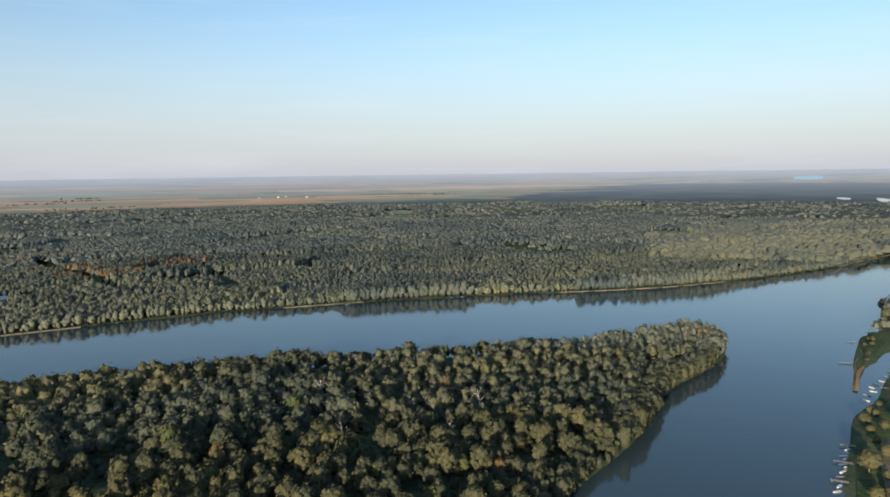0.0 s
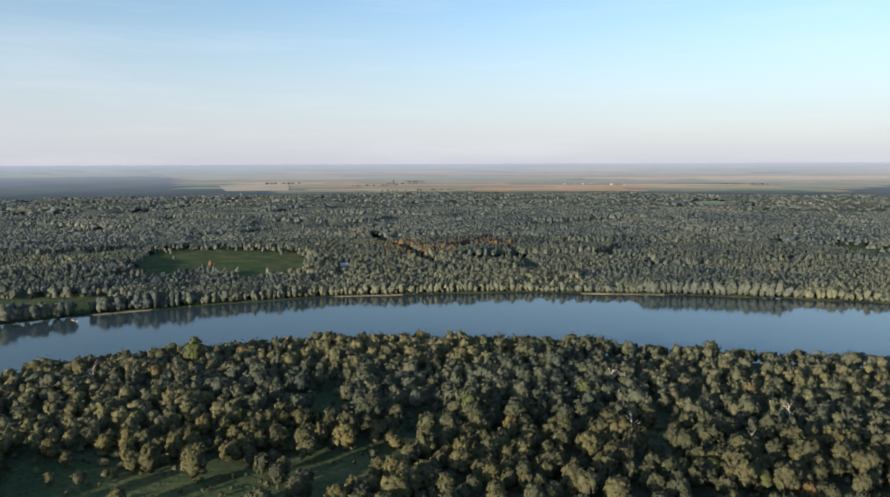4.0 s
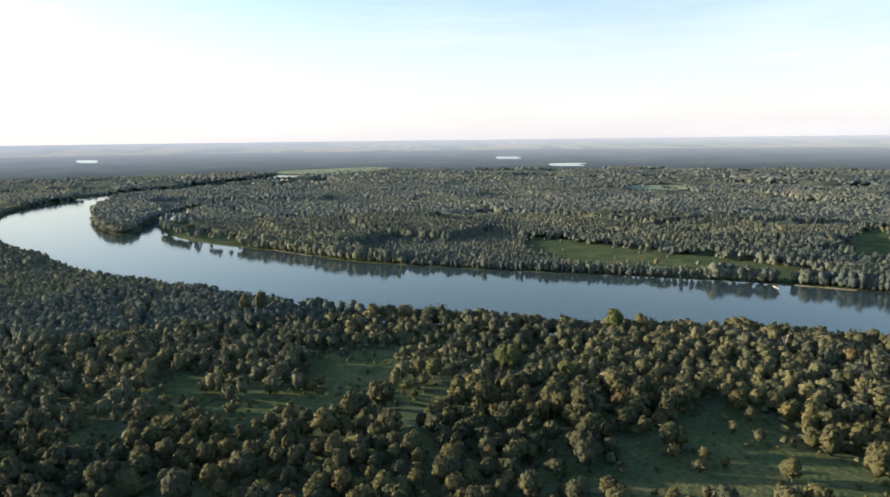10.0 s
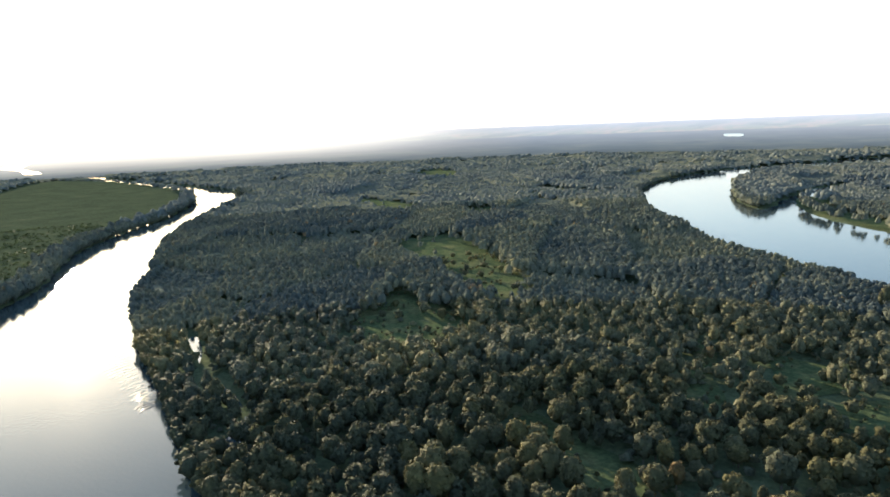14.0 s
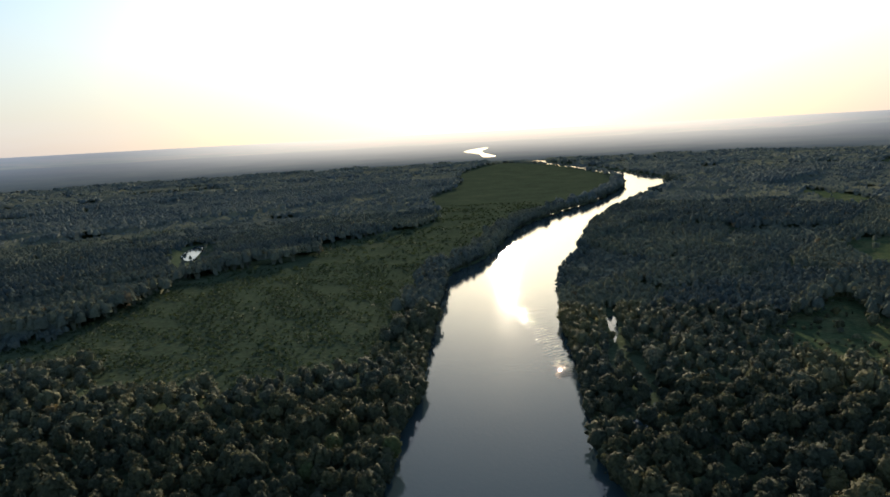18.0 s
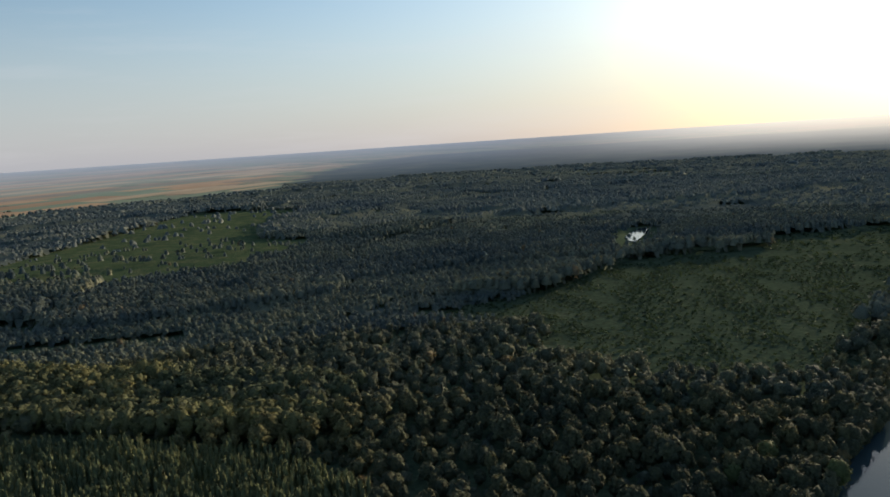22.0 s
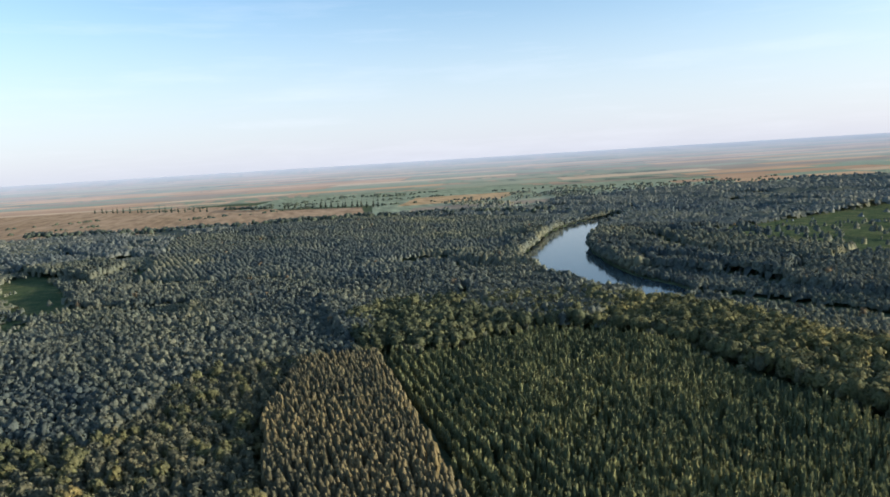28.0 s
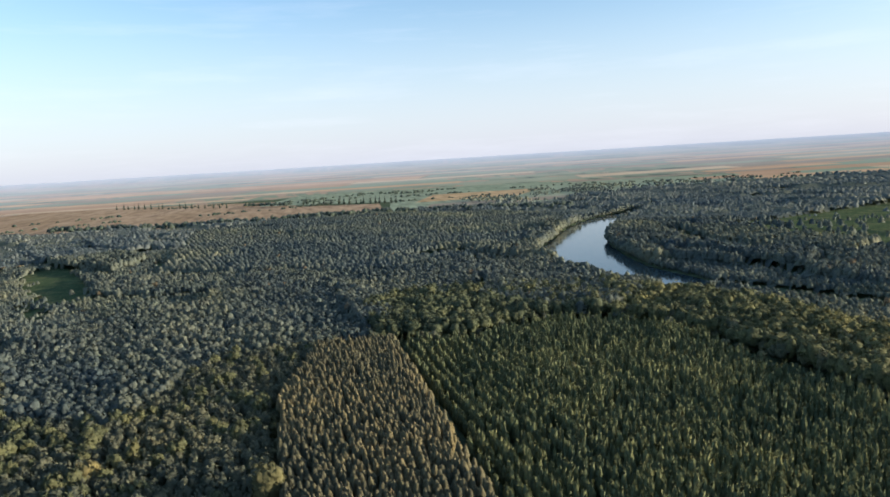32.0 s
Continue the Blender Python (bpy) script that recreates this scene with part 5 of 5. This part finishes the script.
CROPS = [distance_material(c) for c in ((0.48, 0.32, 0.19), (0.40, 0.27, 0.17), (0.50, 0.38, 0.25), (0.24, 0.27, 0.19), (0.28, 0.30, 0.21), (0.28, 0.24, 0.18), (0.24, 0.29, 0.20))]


def parcels(bearing, lean, near, far, width):
    """Long strips of farmland side by side, seen flat over the plain."""
    out, row = [], near
    b = radians(bearing)
    while row < far:
        deep = row * RNG.uniform(0.035, 0.10)
        side = -width * row
        while side < width * row:
            wide = row * RNG.uniform(0.10, 0.35)
            quad = []
            for u, v in ((side, row), (side + wide / 2, row), (side + wide, row), (side + wide, row + deep), (side + wide / 2, row + deep), (side, row + deep)):
                u2, v2 = u, v + u * lean
                quad.append((-math.sin(b) * v2 + math.cos(b) * u2, math.cos(b) * v2 + math.sin(b) * u2))
            out.append(np.array(quad))
            side += wide * 1.01
        row += deep * 1.02
    return out


taken = [np.array(poly, float) for _, _, poly in FIELDS]
for quad in parcels(252, 0.18, 1500, 12000, 0.95) + parcels(18, -0.05, 2500, 14000, 0.55):
    cx, cy = quad.mean(0)
    if np.hypot(cx, cy) < woods_reach(cx, cy) * 1.03 + 60 or any(inside(t, quad[:, 0], quad[:, 1]).any() for t in taken):
        continue
    if RNG.random() < 0.85:
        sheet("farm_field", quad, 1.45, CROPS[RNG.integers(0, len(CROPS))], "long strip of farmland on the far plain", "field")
x, y = [], []
for k in range(26):
    b, dist = radians(RNG.uniform(232, 292) if k < 18 else RNG.uniform(-2, 42)), RNG.uniform(1750, 2450) if k < 18 else RNG.uniform(2500, 4200)
    u = RNG.uniform(-1, 1, 22) * RNG.uniform(50, 160)
    x.append(-math.sin(b) * dist + math.cos(b + 0.2) * u)
    y.append(math.cos(b) * dist + math.sin(b + 0.2) * u)
x, y = np.concatenate(x), np.concatenate(y)
q = place(x, y, 0.9)
k = np.hypot(x, y) > woods_reach(x, y)
stand("field_hedges", BROAD_FAR, q[k, 0], q[k, 1], 0.9 + 0 * q[k, 2:3] + q[k, 2:3] - 0.9, RNG.uniform(5, 10, k.sum()), RNG.uniform(1.2, 1.9, k.sum()), M_BELT, "dark hedges and small copses between far fields", "trees", RNG)


# ripples where the current breaks over a shoal
def ripple(cx, cy, length, heading, bend, height):
    v, f, n = [], [], 24
    a = radians(heading)
    for k in range(n + 1):
        u = (k / n - 0.5) * length
        off = bend * (u / length * 2) ** 2 + 0.25 * math.sin(u * 1.7)
        taper = 1 - (2 * k / n - 1) ** 2
        for w, h in ((-0.9, -0.02), (-0.35, 0.6), (0.0, 1.0), (0.3, 0.55), (0.8, -0.02)):
            px, py = u, off + w
            v.append((cx + px * math.cos(a) - py * math.sin(a), cy + px * math.sin(a) + py * math.cos(a), 0.02 + h * height * taper))
    for k in range(n):
        for j in range(4):
            f.append((k * 5 + j, k * 5 + j + 1, (k + 1) * 5 + j + 1, (k + 1) * 5 + j))
    return v, f


pieces = []
for k in range(9):
    v, f = ripple(-136 - 0.9 * k + RNG.uniform(-2, 2), -287 - 2.6 * k, 12 - 0.4 * k, 6 + RNG.uniform(-6, 6), 2.0, 0.30 - 0.025 * k)
    pieces.append((np.array(v), np.array(f)))
for k in range(12):
    v, f = ripple(-146 - 1.3 * k + RNG.uniform(-3, 3), -318 - 4.2 * k, 14, 8 + RNG.uniform(-8, 8), 1.5, 0.05)
    pieces.append((np.array(v), np.array(f)))
for k in range(90):
    u = RNG.random() ** 0.8
    v, f = ripple(-140 - 34 * u + RNG.normal(0, 2.2 + 3 * u), -292 - 122 * u, RNG.uniform(4, 9), 14 + RNG.uniform(-10, 10), RNG.uniform(0.3, 1.2), RNG.uniform(0.03, 0.10) * (1 - 0.5 * u))
    pieces.append((np.array(v), np.array(f)))
v, f = join_arrays(pieces)
tagged(new("ripples", raw_mesh("ripples", v, f, [M_WATER], True)), "standing ripples on the river over a shoal", "water", kind="stuff")


# ---------------------------------------------------------------- boats and landing
def paint(name, colour, rough=0.45):
    m, n, l, p = material(name, rough)
    r = ramp(n, [(0.3, tuple(c * 0.75 for c in colour)), (0.7, colour)])
    l.new(noise_node(n, l, 1.4, 5).outputs[0], r.inputs[0])
    l.new(r.outputs[0], p.inputs["Base Color"])
    return m


M_WHITE, M_BLUE, M_GREY, M_PLANK = paint("white_paint", (0.75, 0.75, 0.73)), paint("blue_paint", (0.10, 0.16, 0.26)), paint("grey_paint", (0.30, 0.31, 0.31)), paint("weathered_planks", (0.34, 0.28, 0.21), 0.85)
M_DARK, M_TILE, M_PLASTER, M_GLASS = paint("dark_lining", (0.05, 0.05, 0.05)), paint("roof_tiles", (0.36, 0.17, 0.11), 0.8), paint("plaster", (0.72, 0.70, 0.64), 0.9), paint("window_glass", (0.06, 0.07, 0.08), 0.1)


def box(bm, cx, cy, cz, sx, sy, sz):
    m = Matrix.Translation((cx, cy, cz)) @ Matrix.Diagonal((sx, sy, sz, 1))
    return bmesh.ops.create_cube(bm, size=1, matrix=m)["verts"]


def make_boat(paint_mat, label):
    thing = tagged(new("rowing_boat"), label, "boat", "moored boats")
    v, f, rows = [], [], 9
    for k in range(rows):
        u = k / (rows - 1)
        w = 0.75 * math.sin(math.pi * min(1, 0.22 + 0.78 * (1 - u)) ) ** 0.6 if u > 0.55 else 0.75
        w = max(w * (1 - max(0, u - 0.6) ** 2 * 5.6), 0.03)
        lift = 0.35 * max(0, u - 0.5) ** 2 * 2
        for side in (-1, -0.6, 0.6, 1):
            v.append((side * w, (u - 0.5) * 5.2, (0.55 + lift) if abs(side) == 1 else 0.02 + lift))
    for k in range(rows - 1):
        for j in range(3):
            f.append((k * 4 + j, k * 4 + j + 1, (k + 1) * 4 + j + 1, (k + 1) * 4 + j))
    f.append((0, 1, 2, 3))
    hull = part("hull", raw_mesh("hull", v, f, [paint_mat]), paint_mat, thing)
    mod = hull.modifiers.new("thickness", "SOLIDIFY")
    mod.thickness = 0.06
    for y in (-1.4, 0.2):
        bm = bmesh.new()
        box(bm, 0, y, 0.36, 1.3, 0.3, 0.05)
        part("bench", bm, M_PLANK, thing, "plank bench")
    bm = bmesh.new()
    box(bm, 0, -2.72, 0.5, 0.3, 0.3, 0.5)
    box(bm, 0, -2.8, 0.05, 0.1, 0.14, 0.7)
    part("motor", bm, M_DARK, thing, "small dark outboard motor")
    return thing


white_boat = make_boat(M_WHITE, "small white open boat moored at the bank")
blue_boat = make_boat(M_BLUE, "small dark blue boat moored at the bank")
grey_boat = make_boat(M_GREY, "small grey metal boat moored at the bank")
berths = [(167, 277, 150), (165, 273, 120), (158, 263, 140), (155, 259, 100), (154, 255, 150), (151, 252, 120), (148, 248, 95), (147, 244, 120), (143, 240, 130), (140, 236, 110), (136, 229, 125), (160, 267, 95),
          (224, 353, 30), (221, 347, 60), (214, 341, 40), (229, 358, 20), (209, 333, 50), (236, 364, 35), (243, 371, 15), (251, 380, 40), (131, 221, 130), (124, 207, 110)]
for n, (x, y, turn) in enumerate(berths):
    b = (white_boat, white_boat, grey_boat, blue_boat)[n % 4]
    m = Matrix.Translation((x - 1.6, y + 0.8, 0.02)) @ Matrix.Rotation(radians(turn), 4, "Z")
    if n in (0, 2, 3):
        b.matrix_basis = m @ Matrix.Diagonal((0.66, 0.66, 0.66, 1))
    else:
        copy_thing(b, m)


def make_jetty(length, label):
    thing = tagged(new("jetty"), label, "jetty", "jetties at the landing")
    for k in range(int(length / 0.5)):
        bm = bmesh.new()
        box(bm, 0, k * 0.5, 0.85, 1.5, 0.44, 0.07)
        part("plank", bm, M_PLANK, thing)
    for y in (0.4, length - 0.6):
        for x in (-0.6, 0.6):
            bm = bmesh.new()
            bmesh.ops.create_cone(bm, cap_ends=True, segments=8, radius1=0.1, radius2=0.09, depth=2.6, matrix=Matrix.Translation((x, y, 0.1)))
            part("pile", bm, M_BARK, thing)
    return thing


for x, y, length, turn in ((168, 276, 6, 70), (157, 259, 7, 60), (146, 243, 6, 65), (296, 480, 12, -80), (239, 400, 8, 80), (270, 449, 6, 60), (229, 351, 4, 60)):
    make_jetty(length, "grey plank jetty on wooden piles").matrix_basis = Matrix.Translation((x, y, 0)) @ Matrix.Rotation(radians(turn), 4, "Z")
sheet("path", np.array([(186, 280), (182, 282), (166, 256), (150, 226), (120, 170), (124, 168), (154, 223), (170, 253)], float), 1.36, M_SAND, "pale trodden path along the landing", "path")

# a stranded bleached log at the inlet's mouth
log = tagged(new("fallen_log"), "long bleached driftwood log at the inlet mouth", "log")
bm = bmesh.new()
bmesh.ops.create_cone(bm, cap_ends=True, segments=10, radius1=0.32, radius2=0.14, depth=11, matrix=Matrix.Rotation(radians(90), 4, "X"))
part("stem", bm, M_DEADWOOD, log)
for k in (-3, 1, 4):
    bm = bmesh.new()
    bmesh.ops.create_cone(bm, cap_ends=True, segments=6, radius1=0.1, radius2=0.03, depth=1.6, matrix=Matrix.Translation((0.3, k, 0.55)) @ Matrix.Rotation(0.6, 4, "Y"))
    part("branch_stub", bm, M_DEADWOOD, log)
log.matrix_basis = Matrix.Translation((-458, 343, 0.25)) @ Matrix.Rotation(radians(75), 4, "Z")


# ---------------------------------------------------------------- houses
def make_house(w, d, h, roof_mat, label, group=""):
    thing = tagged(new("house"), label, "house", group)
    bm = bmesh.new()
    box(bm, 0, 0, h / 2, w, d, h)
    part("wall", bm, M_PLASTER, thing, "pale plaster wall")
    bm = bmesh.new()
    e, rise = 0.4, d * 0.38
    vs = [bm.verts.new(p) for p in ((-w / 2 - e, -d / 2 - e, h - 0.1), (w / 2 + e, -d / 2 - e, h - 0.1), (w / 2 + e, d / 2 + e, h - 0.1), (-w / 2 - e, d / 2 + e, h - 0.1), (-w / 2 - e, 0, h + rise), (w / 2 + e, 0, h + rise))]
    for face in ((0, 1, 5, 4), (2, 3, 4, 5), (1, 2, 5), (3, 0, 4), (3, 2, 1, 0)):
        bm.faces.new([vs[i] for i in face])
    roof = part("roof", bm, roof_mat, thing)
    bm = bmesh.new()
    box(bm, w * 0.25, 0.6, h + rise, 0.6, 0.6, 1.6)
    part("chimney", bm, M_PLASTER, roof)
    for x in (-w * 0.3, 0.0, w * 0.3):
        for side in (-1, 1):
            bm = bmesh.new()
            box(bm, x, side * (d / 2 + 0.01), h * 0.55, 1.2, 0.08, 1.3)
            part("window", bm, M_GLASS, thing)
    return thing


villages = [(1605, -920), (1619, -935), (1592, -925), (1609, -960), (1397, -659), (1368, -1003), (1437, -617), (1391, -564), (1336, -168), (1289, -146), (1321, -39), (1372, -468), (1367, -442), (1630, -905), (1480, -700),
            (-938, 3538), (-915, 3644), (-850, 3571), (-834, 3675), (-698, 3538), (-639, 3561)]
first = [make_house(12, 8, 4, M_TILE, "white village house with a red tiled roof"), make_house(16, 9, 5, M_WHITE, "long white farm building with a pale roof")]
for n, (x, y) in enumerate(villages):
    tall = 0.7 if y < 0 else 0.8
    p = place(x, y, 1.0)
    m = Matrix.Translation(p.tolist()) @ Matrix.Rotation(n * 0.7, 4, "Z") @ Matrix.Diagonal((tall, tall, tall, 1))
    if n < 2:
        first[n].matrix_basis = m
        tagged(first[n], group="village houses")
    else:
        h = copy_thing(first[n % 2], m)
hut = make_house(9, 6, 5.2, M_WHITE, "small pale-roofed hut in the riverside wood")
hut.matrix_basis = Matrix.Translation((-406, 628, 0.9)) @ Matrix.Rotation(0.6, 4, "Z")
